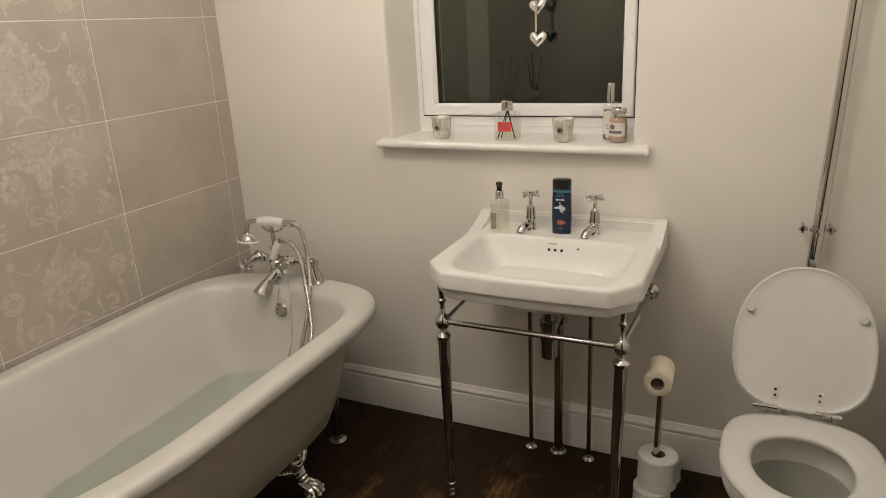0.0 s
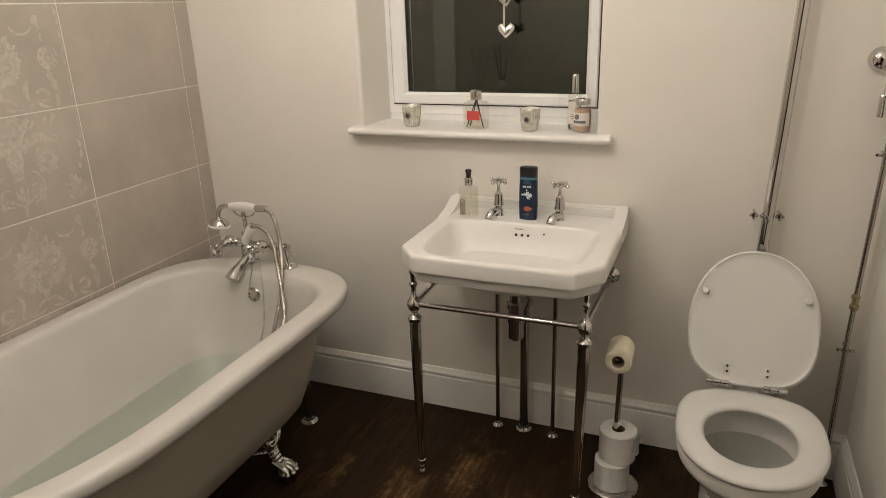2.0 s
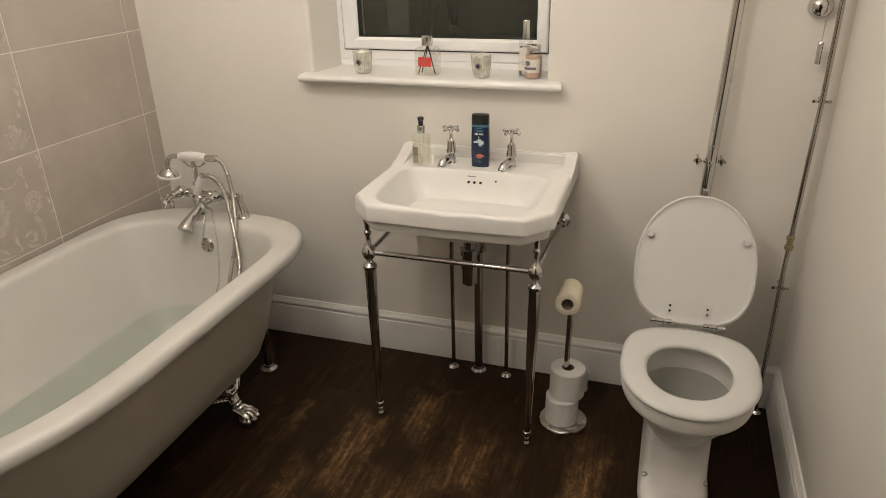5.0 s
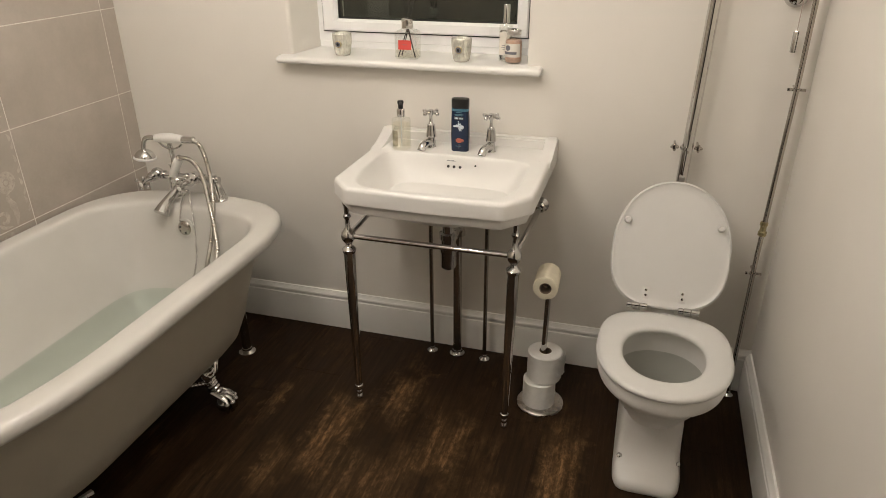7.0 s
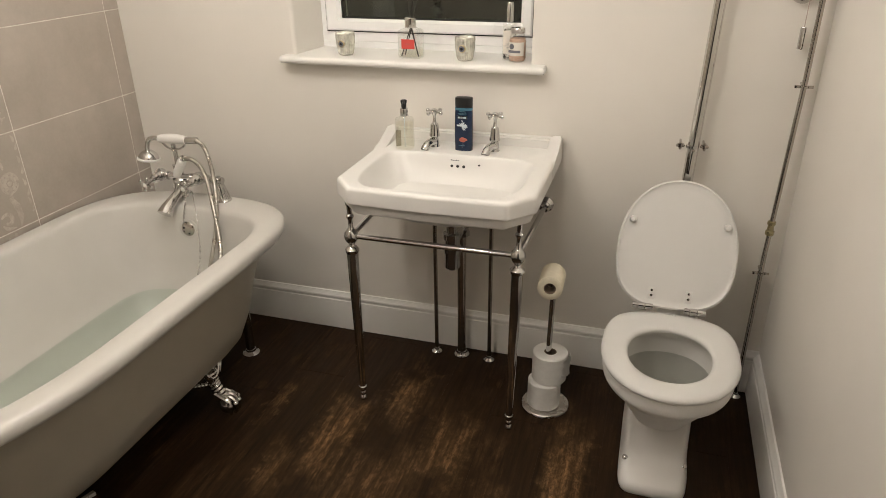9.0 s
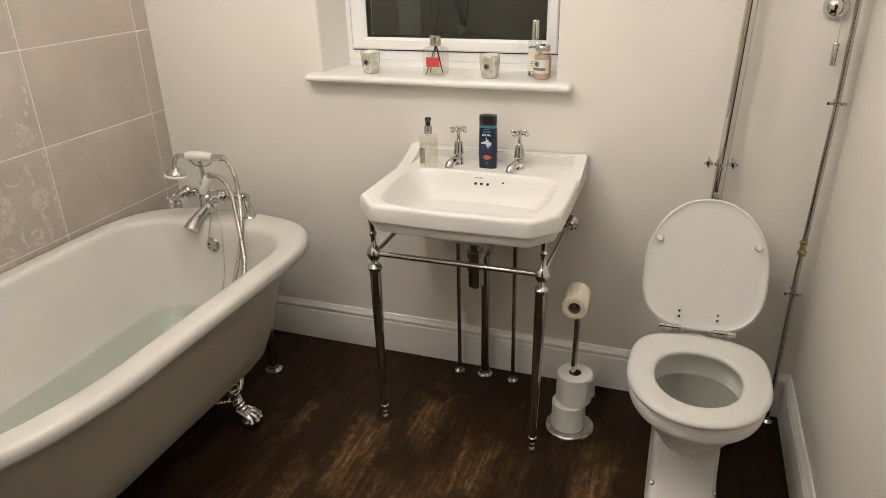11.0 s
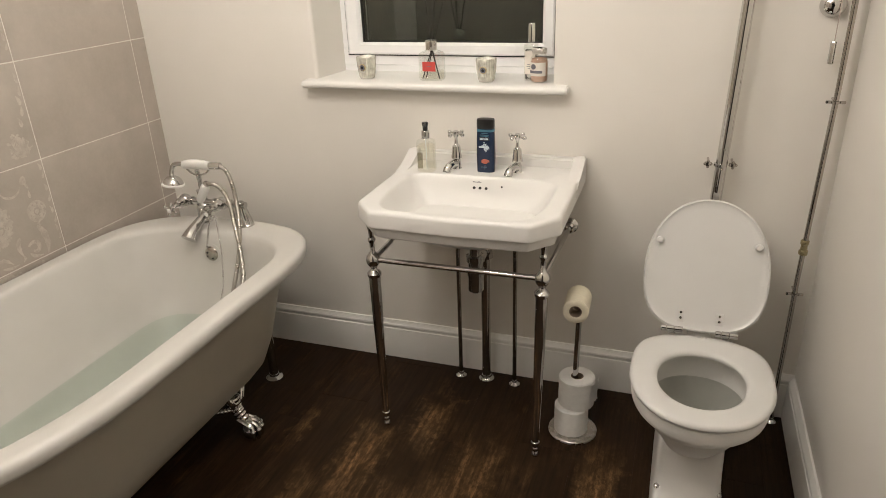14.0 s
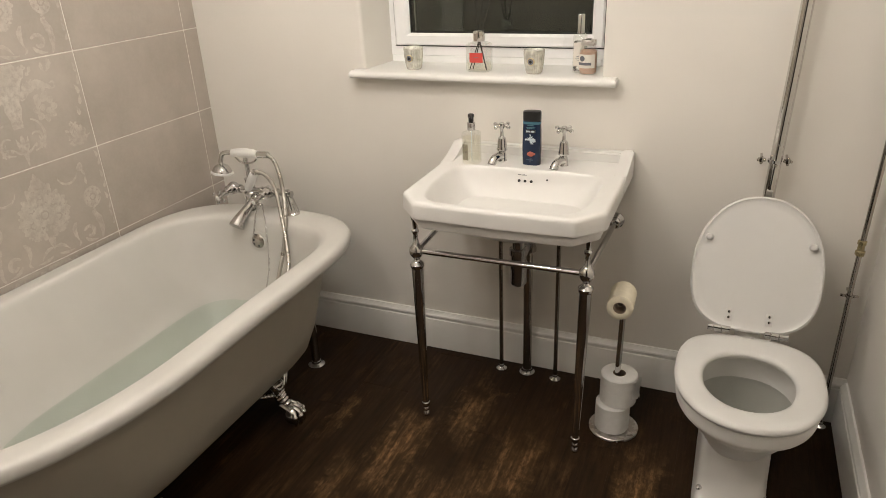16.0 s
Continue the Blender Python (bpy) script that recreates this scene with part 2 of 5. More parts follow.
def curve_points(pts, steps=8):
    """Catmull-Rom through the points."""
    pts = [Vector(p) for p in pts]
    pts = [2 * pts[0] - pts[1], *pts, 2 * pts[-1] - pts[-2]]
    out = []
    for a, b, c, d in zip(pts, pts[1:], pts[2:], pts[3:]):
        for k in range(steps):
            t = k / steps
            out.append(0.5 * (2 * b + (c - a) * t + (2 * a - 5 * b + 4 * c - d) * t**2 + (3 * b - a - 3 * c + d) * t**3))
    out.append(pts[-2])
    return out


def tube(bm, pts, radius, n=12, flat=1.0):
    """Sweeps a round section along points; radius may be a function of 0..1."""
    pts = [Vector(p) for p in pts]
    loops, up = [], None
    for i, p in enumerate(pts):
        d = (pts[min(i + 1, len(pts) - 1)] - pts[max(i - 1, 0)]).normalized()
        if up is None:
            up = d.orthogonal().normalized()
        up = (up - d * up.dot(d)).normalized()
        side = d.cross(up)
        r = radius(i / (len(pts) - 1)) if callable(radius) else radius
        loops.append([p + r * (math.cos(2 * math.pi * k / n) * up * flat + math.sin(2 * math.pi * k / n) * side) for k in range(n)])
    return rings(bm, loops)


def tubed(pts, radius, n=12, flat=1.0):
    return tube(bmesh.new(), pts, radius, n, flat)


def ball(bm, at, r, squash=(1, 1, 1), n=16):
    bmesh.ops.create_uvsphere(bm, u_segments=n, v_segments=n // 2 + 2, radius=1, matrix=Matrix.Translation(at) @ Matrix.Diagonal((r * squash[0], r * squash[1], r * squash[2], 1)))
    return bm


def prism(bm, outline, axis, lo, hi):
    """Pushes a flat outline of (a, b) along an axis; a, b are the other two axes in order."""
    def place(a, b, c):
        return {"x": (c, a, b), "y": (a, c, b), "z": (a, b, c)}[axis]
    return rings(bm, [[place(a, b, lo) for a, b in outline], [place(a, b, hi) for a, b in outline]])


# ---- room ----
RX, ROOM_Y, HIGH = 2.40, -2.50, 2.42
RL, RR, RB, RT = 0.722, 1.562, 1.082, 2.08   # window opening
wall_back = bmesh.new()
RE = RL - 0.012   # where the rounded corner of the recess begins
box(wall_back, (-0.2, 0, -0.1), (RE, 0.30, HIGH))
corner = [(RE, 0)] + [(RE + 0.014 * math.sin(a), 0.014 - 0.014 * math.cos(a)) for a in np.linspace(0.26, 1.45, 5)]
prism(wall_back, corner + [(RL + 0.022, 0.18), (RL + 0.022, 0.30), (RE, 0.30)], "z", RB, RT)
box(wall_back, (RR, 0, -0.1), (RX + 0.15, 0.30, HIGH))
box(wall_back, (RE, 0, -0.1), (RR, 0.30, RB))
box(wall_back, (RE, 0, RT), (RR, 0.30, HIGH))
bmesh.ops.remove_doubles(wall_back, verts=wall_back.verts, dist=1e-5)
tagged(part("wall_north", wall_back, PAINT), "white painted plaster wall with a window recess", "wall", kind="structure")
tagged(part("wall_east", boxed((RX, ROOM_Y, -0.1), (RX + 0.15, 0, HIGH)), PAINT), "plain white painted plaster wall beside the toilet", "wall", kind="structure")
DL, DR, DH = 1.45, 2.36, 2.05   # unseen doorway behind the camera, opened for dark reflections
# Wall out of view; its taupe is assumed, to cut bounced light.
south = bmesh.new()
box(south, (-0.2, ROOM_Y - 0.12, -0.1), (DL, ROOM_Y, HIGH))
box(south, (DR, ROOM_Y - 0.12, -0.1), (RX + 0.15, ROOM_Y, HIGH))
box(south, (DL, ROOM_Y - 0.12, DH), (DR, ROOM_Y, HIGH))
tagged(part("wall_south", south, TILE), "unseen closing wall, given taupe, with an open doorway", "wall", kind="structure")
# Added hall, never in view, to give chrome and glass dark reflections.
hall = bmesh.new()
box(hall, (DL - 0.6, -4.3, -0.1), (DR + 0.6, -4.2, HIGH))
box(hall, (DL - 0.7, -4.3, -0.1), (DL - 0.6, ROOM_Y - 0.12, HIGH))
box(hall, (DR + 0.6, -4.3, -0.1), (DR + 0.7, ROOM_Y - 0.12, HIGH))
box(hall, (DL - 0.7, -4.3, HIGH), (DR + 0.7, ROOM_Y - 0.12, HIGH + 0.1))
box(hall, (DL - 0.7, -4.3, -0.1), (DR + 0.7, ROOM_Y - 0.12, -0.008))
tagged(part("wall_hall", hall, HALL), "unseen hallway, added near-black, beyond the doorway", "wall", kind="structure")
wall_west = tagged(part("wall_west", boxed((-0.2, ROOM_Y, -0.1), (-0.0010, 0, HIGH)), GROUT), "wall clad in taupe tiles with pale grout", "wall", kind="structure")
tagged(part("ceiling", boxed((-0.2, ROOM_Y - 0.15, HIGH), (RX + 0.15, 0.30, HIGH + 0.1)), CEILING), "plain matt white ceiling", "ceiling", kind="structure")
floor = tagged(part("floor", boxed((-0.2, ROOM_Y - 0.15, -0.12), (RX + 0.15, 0.0, -0.006)), GAPDARK), "dark stained timber floor with worn patches", "floor", kind="structure")


def skirting(name, along, lo, hi, face, sign):
    """Moulded board: a profile pushed along the wall."""
    prof = [(0, 0), (0.020, 0), (0.020, 0.126), (0.0185, 0.130), (0.0145, 0.132), (0.0140, 0.136), (0.0175, 0.139), (0.0185, 0.144), (0.017, 0.149), (0.012, 0.154), (0.0095, 0.160), (0.006, 0.165), (0, 0.165)]
    bm = prism(bmesh.new(), [(face + sign * d, z) for d, z in prof], along, lo, hi)
    return tagged(part(name, bm, WOODWORK, angle=25), "white gloss moulded skirting board", "skirting board", kind="structure")


skirting("baseboard_north", "x", 0.0, RX, 0.0, -1)
skirting("baseboard_east", "y", ROOM_Y, -0.022, RX, -1)
skirting("baseboard_south", "x", 0.0, DL, ROOM_Y, 1)

# ---- window ----
window = thing("window_1", "white plastic casement window, dark night outside", "window", (0, 0, 0), kind="structure")
FY = 0.18


def hoop(lo, hi, width, y0, y1, bevel):
    """A rectangular frame in the wall's plane from lo to hi (x, z)."""
    (x0, z0), (x1, z1) = lo, hi
    bm = bmesh.new()
    loops = []
    b = bevel
    for inset, y in ((0, y1), (0, y0 + b), (b, y0), (width - b, y0), (width, y0 + b), (width, y1)):
        loops.append([(x0 + inset, y, z0 + inset), (x1 - inset, y, z0 + inset), (x1 - inset, y, z1 - inset), (x0 + inset, y, z1 - inset)])
    loops.append(loops[0])
    return rings(bm, loops, False, False)


part("window_frame", hoop((RL + 0.008, 1.128), (RR, RT), 0.040, FY, FY + 0.07, 0.003), UPVC, window)
part("lower_frame_rail", boxed((RL, FY + 0.001, 1.107), (RR, FY + 0.07, 1.128)), UPVC, window)
part("gasket", hoop((0.7630, 1.1625), (1.5340, RT - 0.035), 0.009, FY - 0.002, FY + 0.02, 0.0005), GASKET, window, "black rubber gasket line")
sash_bm = bmesh.new()
ox0, oz0, ox1, oz1, ix0, iz0, ix1, iz1 = 0.7680, 1.1675, 1.529, RT - 0.040, 0.826, 1.210, 1.490, RT - 0.10
loops = []
for k, y in ((0.0, FY + 0.05), (0.0, FY - 0.010), (0.12, FY - 0.016), (0.78, FY - 0.016), (1.0, FY - 0.006), (1.0, FY + 0.05)):
    x0, z0, x1, z1 = (o + (i - o) * k for o, i in ((ox0, ix0), (oz0, iz0), (ox1, ix1), (oz1, iz1)))
    loops.append([(x0, y, z0), (x1, y, z0), (x1, y, z1), (x0, y, z1)])
sash = part("sash", rings(sash_bm, loops + loops[:1], False, False), UPVC, window)
part("glazing_gasket", hoop((ix0 - 0.001, iz0 - 0.001), (ix1 + 0.001, iz1 + 0.001), 0.005, FY - 0.001, FY + 0.03, 0.0005), GASKET, sash)
pane = part("pane", boxed((ix0 - 0.0005, FY + 0.004, iz0 - 0.0005), (ix1 + 0.0005, FY + 0.008, iz1)), PANE, sash, "dark reflecting window glass")

bm = bmesh.new()
nose = [(0.0, 1.082), (0.0, 1.107)] + [(-0.040 + 0.0125 * math.cos(a), 1.0945 + 0.0125 * math.sin(a)) for a in np.linspace(math.pi / 2, 3 * math.pi / 2, 9)]
prism(bm, nose, "x", 0.681, 1.612)
bmesh.ops.bevel(bm, geom=[e for e in bm.edges if abs(e.verts[0].co.x - e.verts[1].co.x) < 1e-6], offset=0.004, segments=2, affect="EDGES")
box(bm, (RL + 0.001, 0.0, 1.0825), (RR - 0.001, FY + 0.03, 1.107))
tagged(part("window_sill", bm, WOODWORK), "white gloss painted sill with a rounded nose", "window sill", kind="structure")

# ---- ceiling lamp, above the view ----
for lx, ly, lz in LAMPS:
    lamp = thing("ceiling_light", "lit white glass globe on a short chrome ceiling stem", "ceiling light", (lx, ly, lz), group="ceiling globe lights")
    part("ceiling_plate", turned([(0.0, 0.0), (0.055, 0.0), (0.055, -0.014), (0.02, -0.022), (0.0, -0.022)], (lx, ly, HIGH)), CHROME, lamp)
    part("stem", tubed([(lx, ly, lz + 0.09), (lx, ly, HIGH - 0.02)], 0.007), CHROME, lamp)
    part("globe", ball(bmesh.new(), (lx, ly, lz), 0.105, n=24), GLOW, lamp, "lit white glass globe")


# ---- bath ----
BX, BW = 0.4175, 0.4075                       # centre line and half width at the lip
TAP_Y, HEAD_Y = -0.175, -1.76             # the two ends
RIM_Z = 0.618


def bath_loop(side, tap, head, z, n=112):
    """The bath's outline, drawn in by side, tap and head metres."""
    w, yt, yh = BW - side, -0.58, -1.12
    lt, lh = TAP_Y - tap - yt, yh - (HEAD_Y + head)
    tap_end, head_end = [], []
    for i in range(n // 2 + 1):
        a = math.pi * i / (n // 2)
        c, s = math.cos(a), abs(math.sin(a))
        e, f = 2 / 3.1, 2 / 2.15
        tap_end.append((BX + w * math.copysign(abs(c) ** e, c), yt + lt * s ** e, z))
        head_end.append((BX - w * math.copysign(abs(c) ** f, c), yh - lh * s ** f, z))
    straight = [yt + (yh - yt) * k / 9 for k in range(1, 9)]
    out = tap_end + [(BX - w, y, z) for y in straight] + head_end + [(BX + w, y, z) for y in reversed(straight)]
    return out


bath = thing("bath", "cream white roll-top bath on chrome claw feet, shallow water inside", "bath", (BX, -0.95, 0))
shell = [(0.28, 0.365, 0.44, 0.150), (0.235, 0.31, 0.37, 0.157), (0.188, 0.258, 0.31, 0.178), (0.152, 0.216, 0.25, 0.222), (0.124, 0.180, 0.205, 0.30),
         (0.103, 0.147, 0.16, 0.40), (0.084, 0.115, 0.12, 0.49), (0.066, 0.084, 0.085, 0.548), (0.050, 0.06, 0.06, 0.568),
         (0.032, 0.034, 0.034, 0.573), (0.013, 0.013, 0.013, 0.573), (0.003, 0.003, 0.003, 0.578), (0.0, 0.0, 0.0, 0.587), (0.0005, 0.0005, 0.0005, 0.601), (0.004, 0.004, 0.004, 0.610),
         (0.012, 0.014, 0.012, 0.6155), (0.026, 0.035, 0.028, 0.618), (0.060, 0.092, 0.062, 0.6180), (0.0700, 0.122, 0.073, 0.6155), (0.0765, 0.131, 0.081, 0.609), (0.0815, 0.137, 0.089, 0.598),
         (0.0875, 0.143, 0.103, 0.573), (0.110, 0.153, 0.139, 0.52), (0.140, 0.170, 0.199, 0.43), (0.172, 0.194, 0.268, 0.34), (0.210, 0.233, 0.34, 0.265), (0.252, 0.29, 0.43, 0.222), (0.31, 0.375, 0.53, 0.205)]
part("tub", rings(bmesh.new(), [bath_loop(*row) for row in shell[9:]], False, True), ENAMEL, bath, angle=60)
part("outer_side", rings(bmesh.new(), [bath_loop(*row) for row in shell[:10]], True, False), BATHSIDE, bath, "outer side, shade put into its cream", angle=60)
tagged(part("bath_water", rings(bmesh.new(), [bath_loop(0.1885, 0.2105, 0.2985, 0.308)], True, False), WATER), "clear pale green bath water, still, in the tub", "water")


def foot_mesh(at, turn):
    m = Matrix.Translation(at) @ Matrix.Rotation(turn, 4, "Z")
    bm = bmesh.new()
    ball(bm, (0.045, 0, 0.030), 0.030, n=16)
    for k in (-0.9, -0.3, 0.3, 0.9):
        c, s = math.cos(k), math.sin(k)
        pts = [(0.012, 0.014 * s, 0.082), (0.045 + 0.022 * c, 0.030 * s, 0.062), (0.045 + 0.036 * c, 0.038 * s, 0.040), (0.045 + 0.036 * c, 0.036 * s, 0.016), (0.045 + 0.026 * c, 0.026 * s, 0.004)]
        tube(bm, curve_points(pts, 5), lambda t: 0.0095 - 0.005 * t, 8)
        ball(bm, (0.045 + 0.037 * c, 0.039 * s, 0.044), 0.011, n=8)
    # ringed ankle
    ankle = curve_points([(0.034, 0, 0.064), (0.018, 0, 0.090), (0.006, 0, 0.112), (0.0, 0, 0.135), (-0.004, 0, 0.165)], 12)
    tube(bm, ankle, lambda t: 0.0185 + 0.006 * t + 0.0016 * math.cos(t * 48), 12)
    # scrolled leaves that spread up the tub's side
    for s in (-1, 1):
        for k, (a, b) in enumerate(((0.020, 0.150), (0.040, 0.168), (0.060, 0.192))):
            tube(bm, curve_points([(0.006, s * 0.008, 0.120), (0.014, s * a * 0.6, 0.135 + 0.006 * k), (0.012, s * a, b), (0.0, s * (a + 0.004), b + 0.014)], 5), lambda t: 0.0095 - 0.005 * t, 8)
        for k in range(6):
            ball(bm, (0.012 - 0.0045 * k, s * (0.014 + 0.0140 * k), 0.124 + 0.0070 * k), 0.0098 - 0.0005 * k, (1, 1.2, 1), n=8)
    tube(bm, curve_points([(0.0, 0.06, 0.150), (-0.022, 0.105, 0.160), (-0.034, 0.140, 0.150), (-0.040, 0.165, 0.142)], 5), lambda t: 0.0075 + 0.004 * t, 8)
    for k in range(3):
        ball(bm, (0.012, 0, 0.140 + 0.018 * k), 0.010 - 0.0012 * k, n=8)
    bmesh.ops.transform(bm, matrix=m, verts=bm.verts)
    return bm


for fx, fy, turn in ((0.622, -0.630, 0.15), (0.215, -0.625, math.pi - 0.15), (0.625, -1.35, -0.25), (0.235, -1.35, math.pi + 0.25)):
    part("claw_foot", foot_mesh((fx, fy, 0), turn), BRIGHTPIPE, bath, "chrome ball and claw foot")
over = part("overflow_plate", turned([(0.0, 0.013), (0.013, 0.013), (0.025, 0.008), (0.029, 0.003), (0.029, 0)], (0.398, -0.327, 0.535), (0, -1, 0.12)), DARKCHROME, bath, "round chrome overflow plate")
part("overflow_ring", turned([(0.029, -0.004), (0.036, 0.001), (0.037, 0.004), (0.029, 0.005)], (0.398, -0.327, 0.535), (0, -1, 0.12)), ENAMEL, over)
for dx, dz in ((-0.012, 0.006), (-0.012, -0.008), (0.008, -0.014)):
    part("overflow_slot", ball(bmesh.new(), (0.398 + dx, -0.3385, 0.535 + dz), 0.004, n=8), HOLE, over)

# bath and shower mixer
mixer = thing("bath_mixer_tap", "chrome bath and shower mixer with white ceramic handles", "bath tap", (0.38, -0.235, RIM_Z))
MY, MZ = -0.235, 0.695
for lx, bx in ((0.312, 0.318), (0.486, 0.500)):
    bm = turned([(0.001, 0), (0.026, 0), (0.027, 0.004), (0.023, 0.009), (0.018, 0.04), (0.0135, 0.075), (0.011, 0.082), (0.001, 0.084)], (bx, MY, RIM_Z - 0.003), (lx - bx, 0, 0.085))
    leg = part("leg", bm, CHROME, mixer, "fluted chrome leg")
    for k in range(10):
        a = 2 * math.pi * k / 10
        part("flute", tubed([(bx + 0.0215 * math.cos(a), MY + 0.0215 * math.sin(a), RIM_Z + 0.009), (lx + 0.0135 * math.cos(a), MY + 0.0135 * math.sin(a), RIM_Z + 0.068)], 0.003, 6), CHROME, leg)
bm = tubed([(0.235, MY, MZ), (0.505, MY, MZ)], 0.0125)
for x in (0.245, 0.405):
    ball(bm, (x, MY, MZ), 0.024)
for x in (0.275, 0.375, 0.44, 0.485):
    tube(bm, [(x - 0.004, MY, MZ), (x + 0.004, MY, MZ)], 0.017, 16)
part("body", bm, CHROME, mixer)


def cross_handle(at, d, parent, arm=0.024, r=0.0042, cap=CERAMIC):
    """Four ball-ended arms round a stem along d, with a capped hub."""
    at, d = Vector(at), Vector(d).normalized()
    u = d.orthogonal().normalized()
    u.rotate(Matrix.Rotation(0.35, 3, d))
    w = d.cross(u)
    bm = bmesh.new()
    lathe(bm, [(0.0, -0.008), (0.009, -0.008), (0.010, 0.0), (0.009, 0.008), (0.0, 0.008)], at, d, 14)
    for v in (u, -u, w, -w):
        tube(bm, [at, at + v * arm * 0.6, at + v * arm], lambda t: r * (1.0 - 0.25 * math.sin(3.1 * t)), 8)
        ball(bm, at + v * arm, r * 1.6, n=10)
    handle = part("cross_handle", bm, CHROME, parent)
    part("handle_cap", turned([(0.0, 0.011), (0.006, 0.0105), (0.0085, 0.008), (0.0085, 0.006)], at, d, 14), cap, handle, "white ceramic cap" if cap is CERAMIC else "")
    return handle


for x in (0.245, 0.405):
    part("valve_stem", turned([(0.019, 0.0), (0.019, 0.02), (0.013, 0.026), (0.013, 0.036), (0.007, 0.04), (0.006, 0.07)], (x, MY - 0.012, MZ), (-0.05, -1, -0.12), 16), CHROME, mixer)
    cross_handle((x - 0.004, MY - 0.082, MZ - 0.010), (-0.05, -1, -0.12), mixer)
spout_pts = curve_points([(0.345, MY + 0.004, MZ - 0.026), (0.345, MY - 0.030, MZ - 0.040), (0.340, MY - 0.068, MZ - 0.060), (0.335, MY - 0.104, MZ - 0.082), (0.333, MY - 0.122, MZ - 0.100)], 6)
part("spout", tubed(spout_pts, lambda t: 0.0130 + 0.0165 * t ** 1.6, 20), CHROME, mixer)
part("spout_nut", turned([(0.0165, 0), (0.019, 0.002), (0.019, 0.012), (0.0165, 0.014)], (0.345, MY - 0.008, MZ - 0.030), (0.0, -1, -0.4), 8), CHROME, mixer, angle=20)
part("spout_riser", turned([(0.022, 0), (0.022, 0.01), (0.016, 0.018), (0.016, 0.06), (0.02, 0.065), (0.0, 0.068)], (0.325, MY, MZ - 0.02)), CHROME, mixer)
part("diverter_lever", turned([(0.0, 0), (0.012, 0.001), (0.015, 0.01), (0.0160, 0.05), (0.0155, 0.074), (0.012, 0.080), (0.0, 0.082)], (0.322, MY - 0.014, MZ + 0.006), (0.65, -0.08, 1)), CERAMIC, mixer, "white ceramic diverter lever")
part("diverter_knob", turned([(0.0, 0), (0.011, 0), (0.0135, 0.006), (0.009, 0.013), (0.0, 0.015)], (0.3665, MY - 0.0195, MZ + 0.0735), (0.65, -0.08, 1)), CHROME, mixer)
part("cradle_post", tubed(curve_points([(0.318, MY + 0.01, MZ + 0.04), (0.315, MY + 0.012, MZ + 0.085), (0.318, MY + 0.004, MZ + 0.118)], 5), 0.0085), CHROME, mixer)
hand = curve_points([(0.268, MY, 0.832), (0.30, MY, 0.836), (0.34, MY, 0.837), (0.380, MY, 0.835)], 5)
HZ = 0.836
handset = part("handset", tubed(hand, lambda t: 0.0145 + 0.003 * math.sin(math.pi * t), 16), CERAMIC, mixer, "white ceramic shower handle")
part("cradle_loop", tubed(curve_points([(0.272, MY, 0.826), (0.295, MY, 0.804), (0.325, MY, 0.797), (0.358, MY, 0.806), (0.380, MY, 0.828)], 6), 0.0036, 8), CHROME, handset)
part("collar", tubed([(0.380, MY, HZ - 0.001), (0.395, MY, HZ - 0.001), (0.425, MY, HZ + 0.001)], 0.0125, 16), CHROME, handset)
part("elbow", tubed(curve_points([(0.270, MY, 0.832), (0.247, MY - 0.002, 0.834), (0.224, MY - 0.004, 0.827), (0.213, MY - 0.006, 0.802), (0.211, MY - 0.007, 0.782)], 6), 0.0085), CHROME, handset)
part("shower_rose", turned([(0.0, 0.031), (0.012, 0.0295), (0.022, 0.0245), (0.031, 0.0155), (0.0365, 0.004), (0.0375, -0.002), (0.0, -0.004)], (0.211, MY - 0.007, 0.758), (0.12, 0.1, 1)), CHROME, handset)
part("rose_ring", turned([(0.038, 0.003), (0.0405, 0.0), (0.0405, -0.004), (0.037, -0.007), (0.0, -0.007)], (0.211, MY - 0.007, 0.757), (0.12, 0.1, 1)), CERAMIC, handset, "white ring round the shower rose")


def ribbed_hose(pts):
    """Hose with fine turns."""
    p = curve_points(pts, 34)
    return tubed(p, lambda t: 0.0072 + 0.0006 * (int(t * (len(p) - 1) + 0.5) % 3 != 0), 10)


part("shower_hose", ribbed_hose([(0.420, MY, HZ + 0.001), (0.450, -0.240, 0.822), (0.474, -0.250, 0.777), (0.491, -0.265, 0.712), (0.514, -0.300, 0.648), (0.524, -0.330, 0.588), (0.527, -0.360, 0.528), (0.526, -0.400, 0.458), (0.515, -0.43, 0.38), (0.49, -0.45, 0.325)]), HOSE, mixer, "ribbed chrome shower hose")
part("shower_hose", ribbed_hose([(0.366, -0.255, 0.774), (0.412, -0.260, 0.773), (0.446, -0.265, 0.747), (0.473, -0.280, 0.709), (0.493, -0.300, 0.660), (0.520, -0.330, 0.610), (0.545, -0.360, 0.553), (0.572, -0.400, 0.503), (0.585, -0.45, 0.44), (0.575, -0.49, 0.37), (0.545, -0.50, 0.325)]), HOSE, mixer, "ribbed chrome shower hose")


def chain(pts, pitch=0.0075):
    """Small oval links along a line."""
    p = curve_points(pts, 14)
    bm, run = bmesh.new(), 0.0
    flip = False
    for a, b in zip(p, p[1:]):
        run += (b - a).length
        if run >= pitch:
            run, flip = 0.0, not flip
            d = (b - a).normalized()
            s = d.orthogonal().normalized()
            s.rotate(Matrix.Rotation(math.pi / 2 if flip else 0, 3, d))
            loop = [a + d * 0.0055 * math.cos(k * math.pi / 4) + s * 0.003 * math.sin(k * math.pi / 4) for k in range(9)]
            tube(bm, loop, 0.0011, 5)
    return bm


